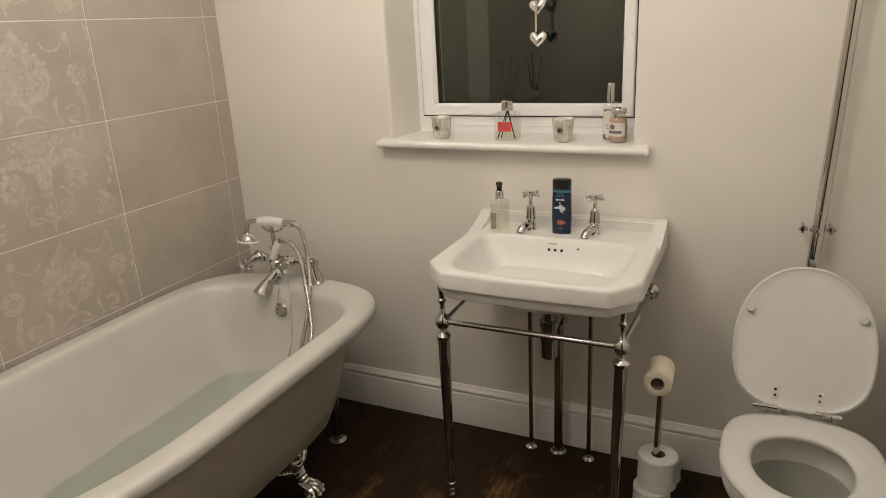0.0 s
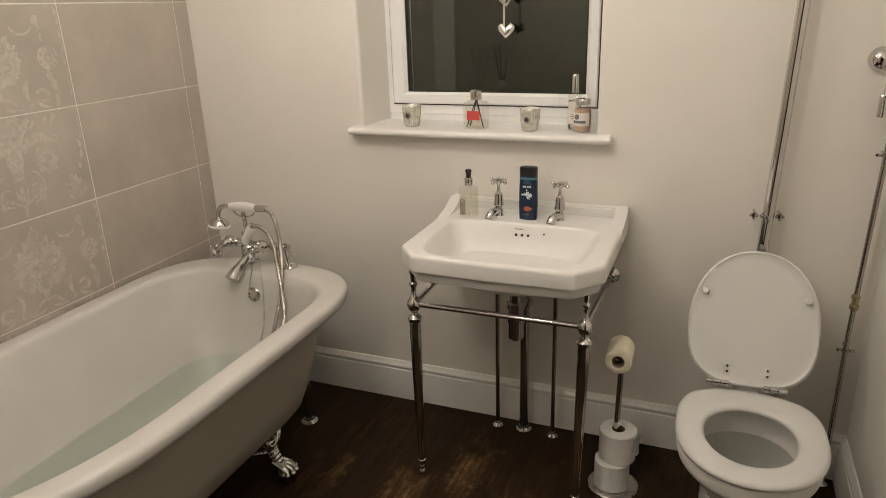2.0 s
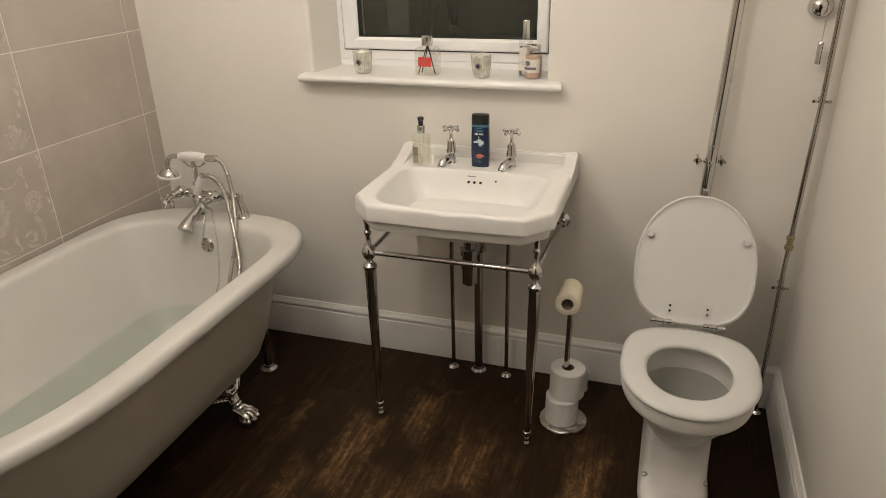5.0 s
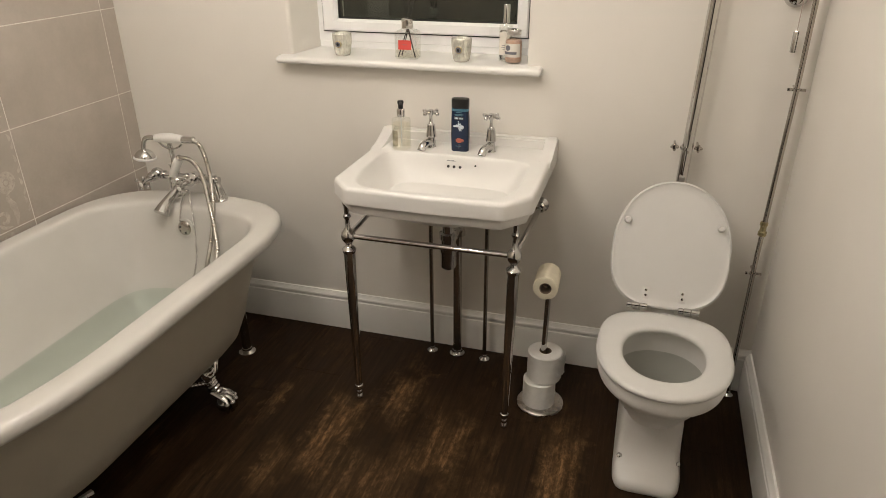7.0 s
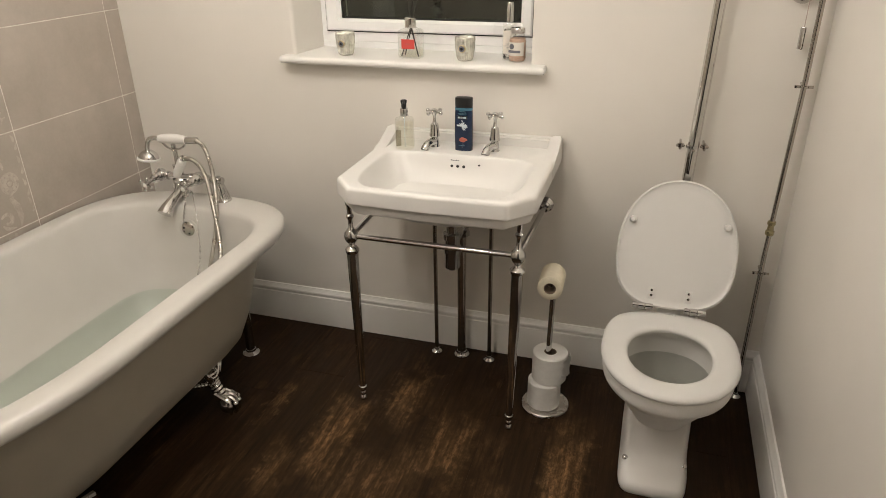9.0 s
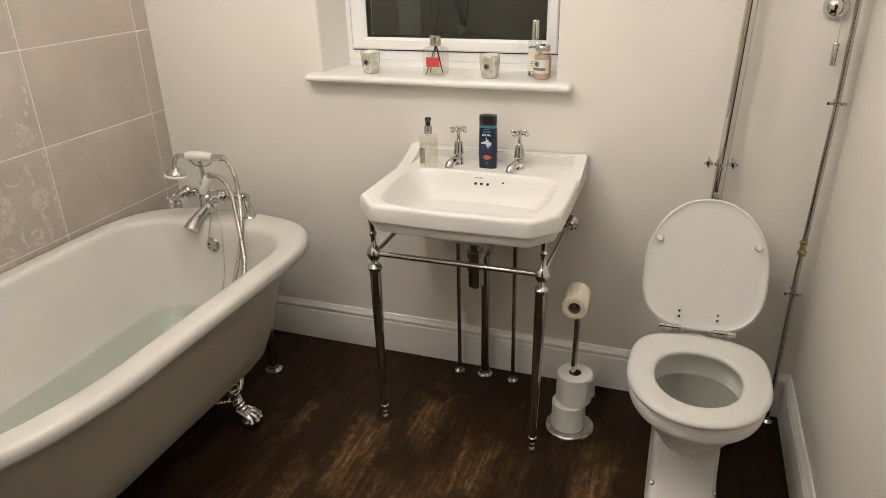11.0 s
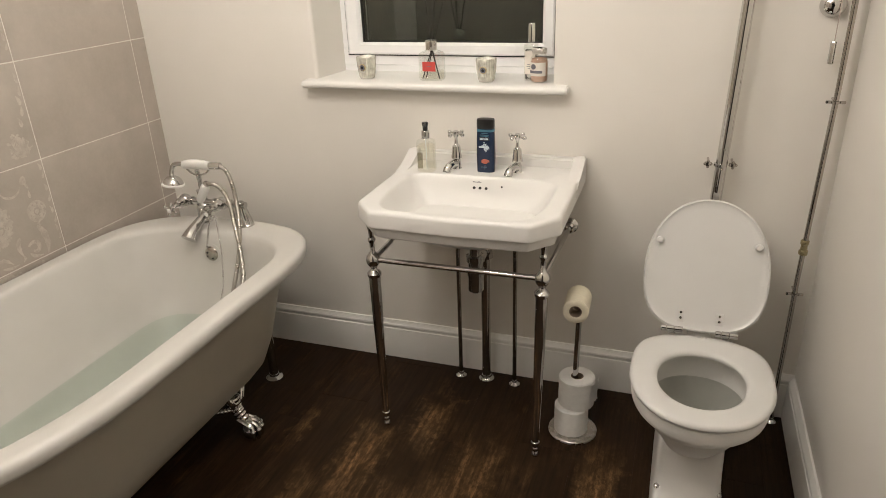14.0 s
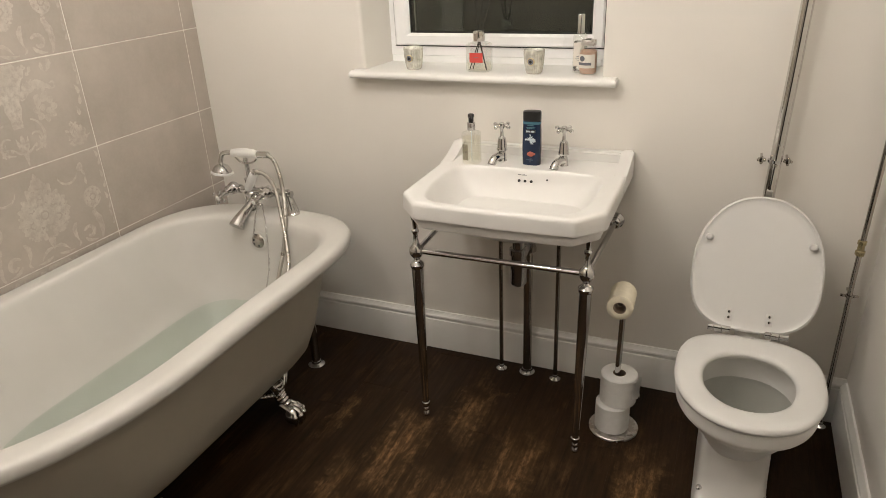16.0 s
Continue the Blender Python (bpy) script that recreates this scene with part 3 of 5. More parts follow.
part("plug_chain", chain([(0.386, -0.288, 0.662), (0.383, -0.312, 0.608), (0.390, -0.342, 0.560)]), CHROME, mixer, "fine chrome plug chain")
part("plug_chain", chain([(0.408, -0.285, 0.665), (0.428, -0.312, 0.599), (0.450, -0.345, 0.531), (0.466, -0.385, 0.439), (0.45, -0.42, 0.34)]), CHROME, mixer, "fine chrome plug chain")


def floor_pipe(name, label, x, y, r, top, rose=2.2, mat=DARKCHROME, bends=None, category="pipe"):
    """Upright pipe with a rose where it meets the floor."""
    p = thing(name, label, category, (x, y, 0))
    part("pipe", tubed(bends or [(x, y, 0.0), (x, y, top)], r, 16), mat, p)
    part("floor_rose", turned([(r * rose, 0.0), (r * rose, 0.003), (r * rose * 0.8, 0.006), (r * 1.15, 0.012), (r * 1.1, 0.02), (r, 0.021)], (x, y, 0)), CHROME, p, "chrome floor rose")
    return p


floor_pipe("bath_pipe", "darkened chrome pipe rising from the floor behind the bath", 0.548, -0.285, 0.0165, 0.60, 2.0, bends=curve_points([(0.548, -0.285, 0), (0.545, -0.28, 0.2), (0.535, -0.262, 0.4), (0.52, -0.238, 0.585)], 8))

# ---- washbasin ----
CX = 1.374


def basin_plan(inset, z, front=0.0, n=96):
    """The basin's outline seen from above, cut corners in front."""
    hw, yb, yf = 0.302 - inset, -0.006, -0.543 + inset + front
    k = 0.068 - inset * 0.42
    pts = [(hw, yb), (hw, yf + k * 1.12), (hw - k, yf), (0, yf - 0.008), (-hw + k, yf), (-hw, yf + k * 1.12), (-hw, yb)]
    pts = [Vector((x, y)) for x, y in pts]
    eased = []
    for i, p in enumerate(pts):
        if i in (1, 2, 4, 5):
            eased += [p + (q - p).normalized() * 0.006 for q in (pts[i - 1], pts[i + 1])]
        else:
            eased.append(p)
    seg = list(zip(eased, eased[1:] + eased[:1]))
    share = (21, 2, 5, 2, 15, 15, 2, 5, 2, 21, n - 90)
    out = []
    for (a, b), m in zip(seg, share):
        out += [(CX + (a.lerp(b, i / m)).x, (a.lerp(b, i / m)).y, z) for i in range(m)]
    return out


def bowl_plan(scale, z, push=0.0, n=96):
    """The bowl: each point lies on the ray to the outline's point, on a rounded box."""
    cx, cy, hx, hy = 0.0, -0.3425 + push, 0.243 * scale, 0.1735 * scale
    out = []
    for x, y, _ in basin_plan(0.0, 0):
        dx, dy = (x - CX - cx) / 0.29, (y - cy) / 0.24
        e = 3.0 + 4.5 * max(0.0, min(1.0, (scale - 0.5) / 0.5))
        d = (abs(dx) ** e + abs(dy) ** e) ** (1 / e)
        px, py = cx + hx * dx / d, cy + hy * dy / d
        if py < cy:
            px *= 1 - 0.13 * ((cy - py) / hy) ** 2
        out.append((CX + px, py, z))
    return out


basin = thing("washbasin", "white ceramic washbasin with cut front corners", "washbasin", (CX, 0, 0.755))
TOP = 0.842
loops = [basin_plan(0.075, 0.750, 0.05), basin_plan(0.028, 0.7515), basin_plan(0.019, 0.757), basin_plan(0.0135, 0.772), basin_plan(0.0125, 0.783), basin_plan(0.0105, 0.7855), basin_plan(0.004, 0.787), basin_plan(0.0005, 0.7895), basin_plan(-0.0008, 0.792), basin_plan(-0.001, 0.796),
         basin_plan(-0.001, 0.812), basin_plan(-0.0005, 0.829), basin_plan(0.0003, 0.833), basin_plan(0.0022, 0.8375), basin_plan(0.0055, 0.8405), basin_plan(0.0095, TOP), basin_plan(0.0135, TOP)]
for k, drop in ((1.035, 0.0008), (1.022, 0.0025), (1.010, 0.0055), (0.998, 0.0100), (0.985, 0.0160), (0.970, 0.0235), (0.950, 0.034), (0.915, 0.050), (0.87, 0.068), (0.81, 0.088), (0.73, 0.107), (0.63, 0.124), (0.50, 0.138), (0.36, 0.147), (0.22, 0.151), (0.08, 0.152)):
    loops.append(bowl_plan(k, TOP - drop, 0.0 if k > 0.9 else -0.012 * (0.9 - k)))
part("bowl", rings(bmesh.new(), loops), CERAMIC, basin, angle=34)
bm = bmesh.new()
prism(bm, [(CX - 0.272, 0.80), (CX + 0.272, 0.80), (CX + 0.272, 0.872), (CX + 0.268, 0.876), (CX - 0.268, 0.876), (CX - 0.272, 0.872)], "y", -0.004, -0.034)
bmesh.ops.bevel(bm, geom=[e for e in bm.edges if all(v.co.z > 0.85 and v.co.y < -0.03 for v in e.verts)], offset=0.006, segments=3, affect="EDGES")
part("upstand", bm, CERAMIC, basin)
wing = [(-0.004, 0.80), (-0.004, 0.879)] + [(-0.030 - 0.018 * t, 0.880 - 0.004 * t * t) for t in np.linspace(0, 1, 4)]
wing += [(-0.048 - 0.125 * t, 0.876 - 0.035 * (t ** 0.8) * (1 + 0.22 * math.sin(math.pi * t))) for t in np.linspace(0.1, 1, 10)] + [(-0.20, 0.834), (-0.20, 0.80)]
for s in (-1, 1):
    bm = prism(bmesh.new(), wing, "x", CX + s * 0.3035, CX + s * 0.266)
    bmesh.ops.bevel(bm, geom=[e for e in bm.edges if abs(e.verts[0].co.x - e.verts[1].co.x) < 1e-6 and all(v.co.z > 0.828 for v in e.verts)], offset=0.006, segments=3, affect="EDGES")
    part("shoulder", bm, CERAMIC, basin)
for dx, r, hz in ((-0.0275, 0.0046, 0.806), (-0.0080, 0.0046, 0.806), (0.0125, 0.0046, 0.806), (0.063, 0.003, 0.814)):
    hy = -0.1795 if hz < 0.81 else -0.1770
    part("overflow_hole", turned([(0.0, 0.002), (r, 0.0015), (r + 0.0002, -0.01)], (CX + dx, hy, hz), (0, -1, 0.38), 12), HOLE, basin)
for k in range(5):
    part("maker_mark", boxed((CX - 0.0325 + 0.0058 * k, -0.1745, 0.8228), (CX - 0.0280 + 0.0058 * k, -0.1695, 0.8245 + 0.0012 * (k in (0, 3)))), GREYLABEL, basin, "small dark printed mark")

stand = thing("washstand", "polished chrome washstand with turned front legs", "washstand", (CX, -0.3, 0))
LEGX, LEGY, BARZ = (1.088, 1.622), -0.428, 0.634
leg_prof = [(0.001, 0.0), (0.010, 0.001), (0.013, 0.008), (0.011, 0.016), (0.0085, 0.020), (0.0115, 0.026), (0.0115, 0.030), (0.0085, 0.036), (0.012, 0.044), (0.0135, 0.048), (0.0135, 0.055), (0.0105, 0.058),
            (0.0115, 0.10), (0.0150, 0.30), (0.0180, 0.48), (0.0188, 0.575), (0.0225, 0.580), (0.0232, 0.588), (0.019, 0.594), (0.011, 0.600), (0.0095, 0.606), (0.014, 0.612),
            (0.021, 0.622), (0.0235, 0.634), (0.021, 0.646), (0.013, 0.656), (0.0085, 0.664), (0.0075, 0.69), (0.009, 0.694), (0.0125, 0.699), (0.0125, 0.704), (0.008, 0.71), (0.009, 0.735), (0.012, 0.742), (0.012, 0.750)]
for x in LEGX:
    foot_x, foot_y = (x - 0.009, LEGY - 0.014) if x > CX else (x, LEGY)
    leg = part("leg", turned(leg_prof, (foot_x, foot_y, 0), (x - foot_x, LEGY - foot_y, BARZ), n=28), CHROME, stand, "turned tapering chrome leg")
    part("side_rail", tubed([(x, LEGY + 0.02, BARZ), (x + (0.012 if x > CX else -0.012), -0.03, BARZ)], 0.0085), CHROME, stand)
    fl = part("wall_flange", turned([(0.027, 0), (0.027, 0.005), (0.018, 0.010), (0.012, 0.013), (0.012, 0.02), (0.019, 0.025), (0.02, 0.034), (0.014, 0.042), (0.0, 0.044)], (x + (0.012 if x > CX else -0.012), 0, BARZ), (0, -1, 0)), CHROME, stand, "round chrome wall flange")
part("front_rail", tubed([(LEGX[0], LEGY, BARZ), (LEGX[1], LEGY, BARZ)], 0.0088, 16), CHROME, stand)


def basin_tap(x):
    tap = thing("basin_tap", "chrome pillar tap with a cross handle", "tap", (x, -0.10, 0.832), group="basin taps")
    y, z = -0.094, 0.831
    part("body", turned([(0.0, 0), (0.0235, 0), (0.024, 0.004), (0.018, 0.009), (0.0145, 0.016), (0.0150, 0.030), (0.0125, 0.038), (0.0120, 0.042), (0.0178, 0.046), (0.0178, 0.052), (0.0165, 0.056), (0.0140, 0.080), (0.0130, 0.086), (0.0085, 0.090), (0.0060, 0.094), (0.0050, 0.112), (0.0062, 0.118), (0.0, 0.120)], (x, y, z)), CHROME, tap)
    sp = curve_points([(x, y - 0.004, z + 0.024), (x - 0.006, y - 0.024, z + 0.030), (x - 0.014, y - 0.044, z + 0.025), (x - 0.018, y - 0.056, z + 0.010)], 6)
    part("spout", tubed(sp, lambda t: 0.0125 + 0.001 * t, 14), CHROME, tap)
    part("spout_collar", tubed(sp[-4:], 0.0138, 14), CHROME, tap)
    cross_handle((x, y, z + 0.127), (0.02, -0.03, 1), tap, 0.029, 0.0042, CHROME)
    return tap


for x in (1.262, 1.468):
    basin_tap(x)

floor_pipe("supply_pipe", "thin chrome water pipe rising to the basin", 1.249, -0.073, 0.0078, 0.80, 2.6)
floor_pipe("supply_pipe", "thin chrome water pipe rising to the basin", 1.459, -0.076, 0.0078, 0.80, 2.6)
waste = floor_pipe("waste_pipe", "thick chrome waste pipe with a bottle trap", 1.348, -0.066, 0.0165, 0.60, 1.75)
part("bottle_trap", turned([(0.0, 0), (0.022, 0.001), (0.027, 0.007), (0.027, 0.062), (0.030, 0.064), (0.030, 0.084), (0.026, 0.086), (0.026, 0.112), (0.031, 0.114), (0.031, 0.133), (0.021, 0.137), (0.021, 0.27), (0.0, 0.27)], (1.352, -0.20, 0.444)), CHROME, waste, "chrome bottle trap")
part("trap_elbow", tubed(curve_points([(1.352, -0.19, 0.548), (1.356, -0.14, 0.552), (1.356, -0.10, 0.558), (1.350, -0.072, 0.550)], 6), 0.0175, 14), CHROME, waste)
part("waste_elbow", ball(bmesh.new(), (1.352, -0.078, 0.556), 0.027), CHROME, waste)
part("waste_nut", turned([(0.022, 0), (0.029, 0.003), (0.029, 0.02), (0.022, 0.024)], (1.348, -0.066, 0.508), n=8), CHROME, waste, "chrome compression nut", 20)
part("waste_nut", turned([(0.020, 0), (0.026, 0.003), (0.026, 0.016), (0.020, 0.02)], (1.356, -0.125, 0.554), (0, 1, 0.05), n=8), CHROME, waste, "chrome compression nut", 20)

# ---- toilet ----
TX = 2.074


def egg(hw, front, back, z, n=64, x0=TX, flat=3.4, mid=0.52):
    """Egg outline, round in front and squarer at the back."""
    yc = front + (back - front) * mid
    out = []
    for i in range(n):
        a = 2 * math.pi * i / n
        c, s = math.cos(a), math.sin(a)
        e = 2 / flat if s > 0 else 2 / 2.1
        x = hw * math.copysign(abs(c) ** e, c)
        y = yc + (back - yc) * abs(s) ** e if s > 0 else yc - (yc - front) * abs(s) ** e
        out.append((x0 + x, y, z))
    return out


toilet = thing("toilet", "white ceramic toilet with its seat lid raised", "toilet", (TX, -0.4, 0))
pan_rows = [(0.070, -0.50, -0.16, 0.185, 3), (0.088, -0.530, -0.16, 0.215, 3), (0.110, -0.572, -0.17, 0.25, 3), (0.133, -0.620, -0.20, 0.285, 3), (0.153, -0.664, -0.235, 0.318, 3), (0.168, -0.697, -0.25, 0.349, 3),
            (0.1755, -0.7135, -0.258, 0.362, 3), (0.1800, -0.7215, -0.26, 0.370, 3), (0.1815, -0.7245, -0.26, 0.379, 3), (0.1815, -0.7245, -0.26, 0.409, 3), (0.176, -0.718, -0.265, 0.417, 3), (0.165, -0.705, -0.275, 0.419, 3),
            (0.138, -0.672, -0.35, 0.417, 2.3), (0.130, -0.664, -0.36, 0.406, 2.3), (0.134, -0.668, -0.352, 0.375, 2.3), (0.129, -0.657, -0.352, 0.335, 2.2), (0.118, -0.64, -0.358, 0.285, 2.2), (0.100, -0.61, -0.366, 0.25, 2.2), (0.086, -0.57, -0.372, 0.21, 2), (0.072, -0.50, -0.38, 0.15, 2), (0.05, -0.485, -0.40, 0.12, 2)]
part("pan", rings(bmesh.new(), [egg(h, f, b, z, flat=fl) for h, f, b, z, fl in pan_rows], False), CERAMIC, toilet, angle=60)


def plinth(hw, front, back, z, cut, n=48):
    """Rounded-corner rectangle for the pedestal."""
    out = []
    for i in range(n):
        a = 2 * math.pi * (i + 0.5) / n
        c, s = math.cos(a), math.sin(a)
        e = 2 / cut
        out.append((TX + hw * math.copysign(abs(c) ** e, c), (front + back) / 2 + (back - front) / 2 * math.copysign(abs(s) ** e, s), z))
    return out


ped = [(0.098, -0.622, -0.14, 0.0, 7), (0.100, -0.624, -0.14, 0.006, 7), (0.100, -0.622, -0.14, 0.024, 7), (0.097, -0.612, -0.14, 0.036, 7), (0.096, -0.575, -0.14, 0.050, 8), (0.095, -0.545, -0.14, 0.066, 9), (0.094, -0.523, -0.14, 0.10, 10),
       (0.093, -0.513, -0.14, 0.16, 10), (0.092, -0.509, -0.14, 0.19, 10), (0.090, -0.505, -0.15, 0.20, 9)]
part("pedestal", rings(bmesh.new(), [plinth(*row) for row in ped], True, False), CERAMIC, toilet, angle=50)
for bx, by in ((TX - 0.082, -0.53), (TX + 0.086, -0.522), (TX - 0.082, -0.27), (TX + 0.086, -0.27)):
    if by < -0.4:
        part("floor_screw", turned([(0.0, 0.006), (0.004, 0.006), (0.0085, 0.003), (0.009, 0.0), (0.009, -0.02)], (bx, by - 0.012, 0.062), (0.1 if bx > TX else -0.1, -0.5, 1), 12), CHROME, toilet, "chrome screw cap")
tagged(part("toilet_water", rings(bmesh.new(), [egg(0.1278, -0.655, -0.3535, 0.332, flat=2.2)], True, False), PANWATER), "still water in the toilet pan, tinted with the bowl's shade", "water")

seat_out, seat_in = [], []
SZ = 0.420
seat_loops = []
for k, (ins, z) in enumerate(((0.010, 0.0), (0.002, 0.003), (0.0, 0.009), (0.003, 0.0155), (0.011, 0.0195), (0.028, 0.021))):
    seat_loops.append(egg(0.1865 - ins, -0.735 + ins, -0.302 - ins, SZ + z, flat=3.2))
for ins, z in ((0.028, 0.0208), (0.011, 0.019), (0.003, 0.0145), (0.0, 0.008), (0.004, 0.0)):
    seat_loops.append(egg(0.112 + ins, -0.655 - ins, -0.395 + ins, SZ + z, flat=2.1))
seat_loops.append(seat_loops[0])
part("seat", rings(bmesh.new(), seat_loops, False, False), SEATPAINT, toilet, "white painted toilet seat", angle=60)

LEAN = math.asin(0.185 / 0.43)
lid_m = Matrix.Translation((TX, -0.272, 0.448)) @ Matrix.Rotation(-LEAN, 4, "X")


def lid_loop(ins, depth):
    return [lid_m @ Vector((x, depth, -y)) for x, y, _ in egg(0.177 - ins, -0.388 + ins, 0.012 - ins, 0, x0=-0.004, flat=2.9, mid=0.55)]


lid_loops = [lid_loop(0.02, 0.012), lid_loop(0.006, 0.011), lid_loop(0.0, 0.005), lid_loop(0.001, -0.003), lid_loop(0.006, -0.0065), lid_loop(0.010, -0.004), lid_loop(0.014, -0.002), lid_loop(0.03, -0.0015)]
lid = part("lid", rings(bmesh.new(), lid_loops), SEATPAINT, toilet, "white raised toilet lid", angle=40)
for bx in (-0.138, 0.138):
    bm = turned([(0.0, 0.020), (0.008, 0.019), (0.0105, 0.014), (0.011, 0.0)], (0, 0, 0), (0, -1, 0), 14)
    bmesh.ops.transform(bm, matrix=lid_m @ Matrix.Translation((bx - 0.004, -0.001, 0.255)), verts=bm.verts)
    part("bumper", bm, SEATPAINT, lid, "small white rubber bumper")
for hx in (-0.062, 0.047):
    bm = boxed((-0.010, -0.0026, 0.014), (0.010, -0.001, 0.050), 0.0007)
    bmesh.ops.transform(bm, matrix=lid_m @ Matrix.Translation((hx, 0, 0)), verts=bm.verts)
    part("hinge_pad", bm, SEATPAINT, lid)
    for dz in (0.026, 0.042):
        bm = turned([(0.0, 0.002), (0.0038, 0.0018), (0.0038, -0.002)], (0, 0, 0), (0, -1, 0), 10)
        bmesh.ops.transform(bm, matrix=lid_m @ Matrix.Translation((hx, -0.0026, dz)), verts=bm.verts)
        part("screw", bm, DARKCHROME, lid)
    bm = bmesh.new()
    sx = -1 if hx < 0 else 1
    a, b = TX + hx + sx * 0.022 - 0.031, TX + hx + sx * 0.022 + 0.031
    for p, q, r in ((a, a + 0.016, 0.0095), (a + 0.017, b - 0.025, 0.0105), (b - 0.024, b, 0.0095)):
        lathe(bm, [(0, 0), (r * 0.9, 0), (r, 0.001), (r, q - p - 0.001), (r * 0.9, q - p), (0, q - p)], (p, -0.290, 0.4465), (1, 0, 0), 16)
    box(bm, (TX + hx + sx * 0.022 - 0.012, -0.292, 0.430), (TX + hx + sx * 0.022 + 0.012, -0.268, 0.440), 0.002)
    part("hinge", bm, CHROME, toilet, "chrome seat hinge")

part("inlet_horn", turned([(0.0, 0), (0.030, 0.0), (0.032, 0.01), (0.040, 0.10), (0.06, 0.16), (0.0, 0.16)], (TX, -0.125, 0.368), (0, -1, 0)), CERAMIC, toilet)

# flush pipe and its clip
PX, PY = 2.079, -0.060
flush = thing("flush_pipe", "wide chrome flush pipe up the wall", "pipe", (PX, PY, 0.4))
part("pipe", tubed(curve_points([(PX, -0.20, 0.366), (PX, -0.12, 0.37), (PX, -0.075, 0.395), (PX, PY, 0.45)], 6) + [Vector((PX, PY, 0.80)), Vector((PX + 0.012, PY, 1.15)), Vector((PX + 0.021, PY, 1.48)), Vector((PX + 0.045, PY, HIGH))], 0.0168, 28), BRIGHTPIPE, flush)
for s in (-1, 1):
    bm = bmesh.new()
    lathe(bm, [(0.0, 0.0), (0.0065, 0.001), (0.0085, 0.006), (0.006, 0.011), (0.0045, 0.013), (0.0045, 0.018)], (PX + s * 0.035, PY - 0.006, 0.894), (0, 1, 0), 12)
    box(bm, (PX + s * 0.034 - 0.010, PY + 0.004, 0.8895), (PX + s * 0.034 + 0.010, PY + 0.009, 0.8985), 0.001)
    tube(bm, [(PX + s * 0.034, PY + 0.007, 0.894), (PX + s * 0.034, 0.0, 0.894)], 0.004, 8)
    for k in range(4):
        ball(bm, (PX + s * 0.035 + 0.0085 * math.cos(k * math.pi / 2), PY - 0.002, 0.894 + 0.0085 * math.sin(k * math.pi / 2)), 0.0045, n=8)
    part("wall_clip", bm, DARKCHROME, flush, "chrome pipe clip with cross-headed bolts")
part("clip_band", turned([(0.0172, 0), (0.019, 0.001), (0.019, 0.009), (0.0172, 0.010)], (PX, PY, 0.889), n=20), CHROME, flush)
for z in (0.884, 0.944):
    part("pipe_stud", ball(bmesh.new(), (PX + 0.004, PY - 0.0175, z), 0.0045, n=8), DARKCHROME, flush)

# cistern feed pipe in the corner
FX, FYP = 2.343, -0.052
feed = floor_pipe("feed_pipe", "thin darkened chrome cistern feed pipe in the corner", FX, FYP, 0.0078, HIGH, 2.4, bends=[(FX, FYP, 0), (FX, FYP, 0.55), (FX + 0.011, FYP, 1.12), (FX + 0.012, FYP, HIGH)])
for z, cx in ((1.087, 2.3535), (0.489, 2.343)):
    bm = bmesh.new()
    lathe(bm, [(0.008, 0), (0.0115, 0.001), (0.0115, 0.007), (0.008, 0.008)], (cx, FYP, z - 0.004), n=16)
    for s in (-1, 1):
        box(bm, (cx + s * 0.016 - 0.009, FYP - 0.003, z - 0.004), (cx + s * 0.016 + 0.009, FYP + 0.003, z + 0.004), 0.0012)
    tube(bm, [(cx, FYP, z), (cx, 0, z)], 0.004, 8)
    part("pipe_clip", bm, DARKCHROME, feed)
part("compression_joint", turned([(0.0085, 0), (0.0125, 0.001), (0.0135, 0.004), (0.0135, 0.014), (0.010, 0.017), (0.0095, 0.034), (0.0125, 0.036), (0.0125, 0.046), (0.0085, 0.049)], (2.3445, FYP, 0.624), n=8), BRASS, feed, "tarnished brass compression joint", 20)

# pull cord with its chrome rest
pull = thing("light_pull", "chrome pull cord handle hanging beside a round rest", "pull cord", (2.312, -0.04, 1.24))
part("cord", tubed([(2.327, -0.040, HIGH), (2.3255, -0.036, 1.246)], 0.0014, 6), RIBBON, pull)
part("pull_handle", turned([(0.0, 0), (0.0072, 0.0005), (0.0080, 0.002), (0.0080, 0.057), (0.0072, 0.0595), (0.0, 0.06)], (2.3245, -0.036, 1.187), n=8), CHROME, pull, "slim chrome pull handle", 20)
tagged(part("pull_rest", turned([(0.0, 0.034), (0.010, 0.0328), (0.020, 0.0285), (0.028, 0.0205), (0.0325, 0.011), (0.0335, 0.0)], (2.312, -0.028, 1.338), (0, -1, 0), 28), CHROME), "polished chrome half-ball on the wall", "wall hook")
bpy.data.objects["pull_rest"].location = (0, 0.0275, 0)

# ---- toilet roll stand ----
QX, QY = 1.709, -0.272
holder = thing("toilet_roll_stand", "brushed steel toilet roll stand with a bent pole", "toilet roll stand", (QX, QY, 0))
part("base_plate", turned([(0.0, 0), (0.079, 0), (0.0805, 0.002), (0.0805, 0.007), (0.078, 0.009), (0.0, 0.010)], (QX, QY - 0.008, 0), n=40), STEEL, holder)
part("pole", tubed(curve_points([(QX, QY, 0.008), (QX, QY, 0.20), (QX + 0.002, QY + 0.004, 0.40), (QX + 0.002, QY + 0.014, 0.485), (QX + 0.001, QY + 0.004, 0.503), (QX, QY - 0.03, 0.505), (QX - 0.001, QY - 0.075, 0.505)], 8), 0.0095, 14), CHROME, holder)


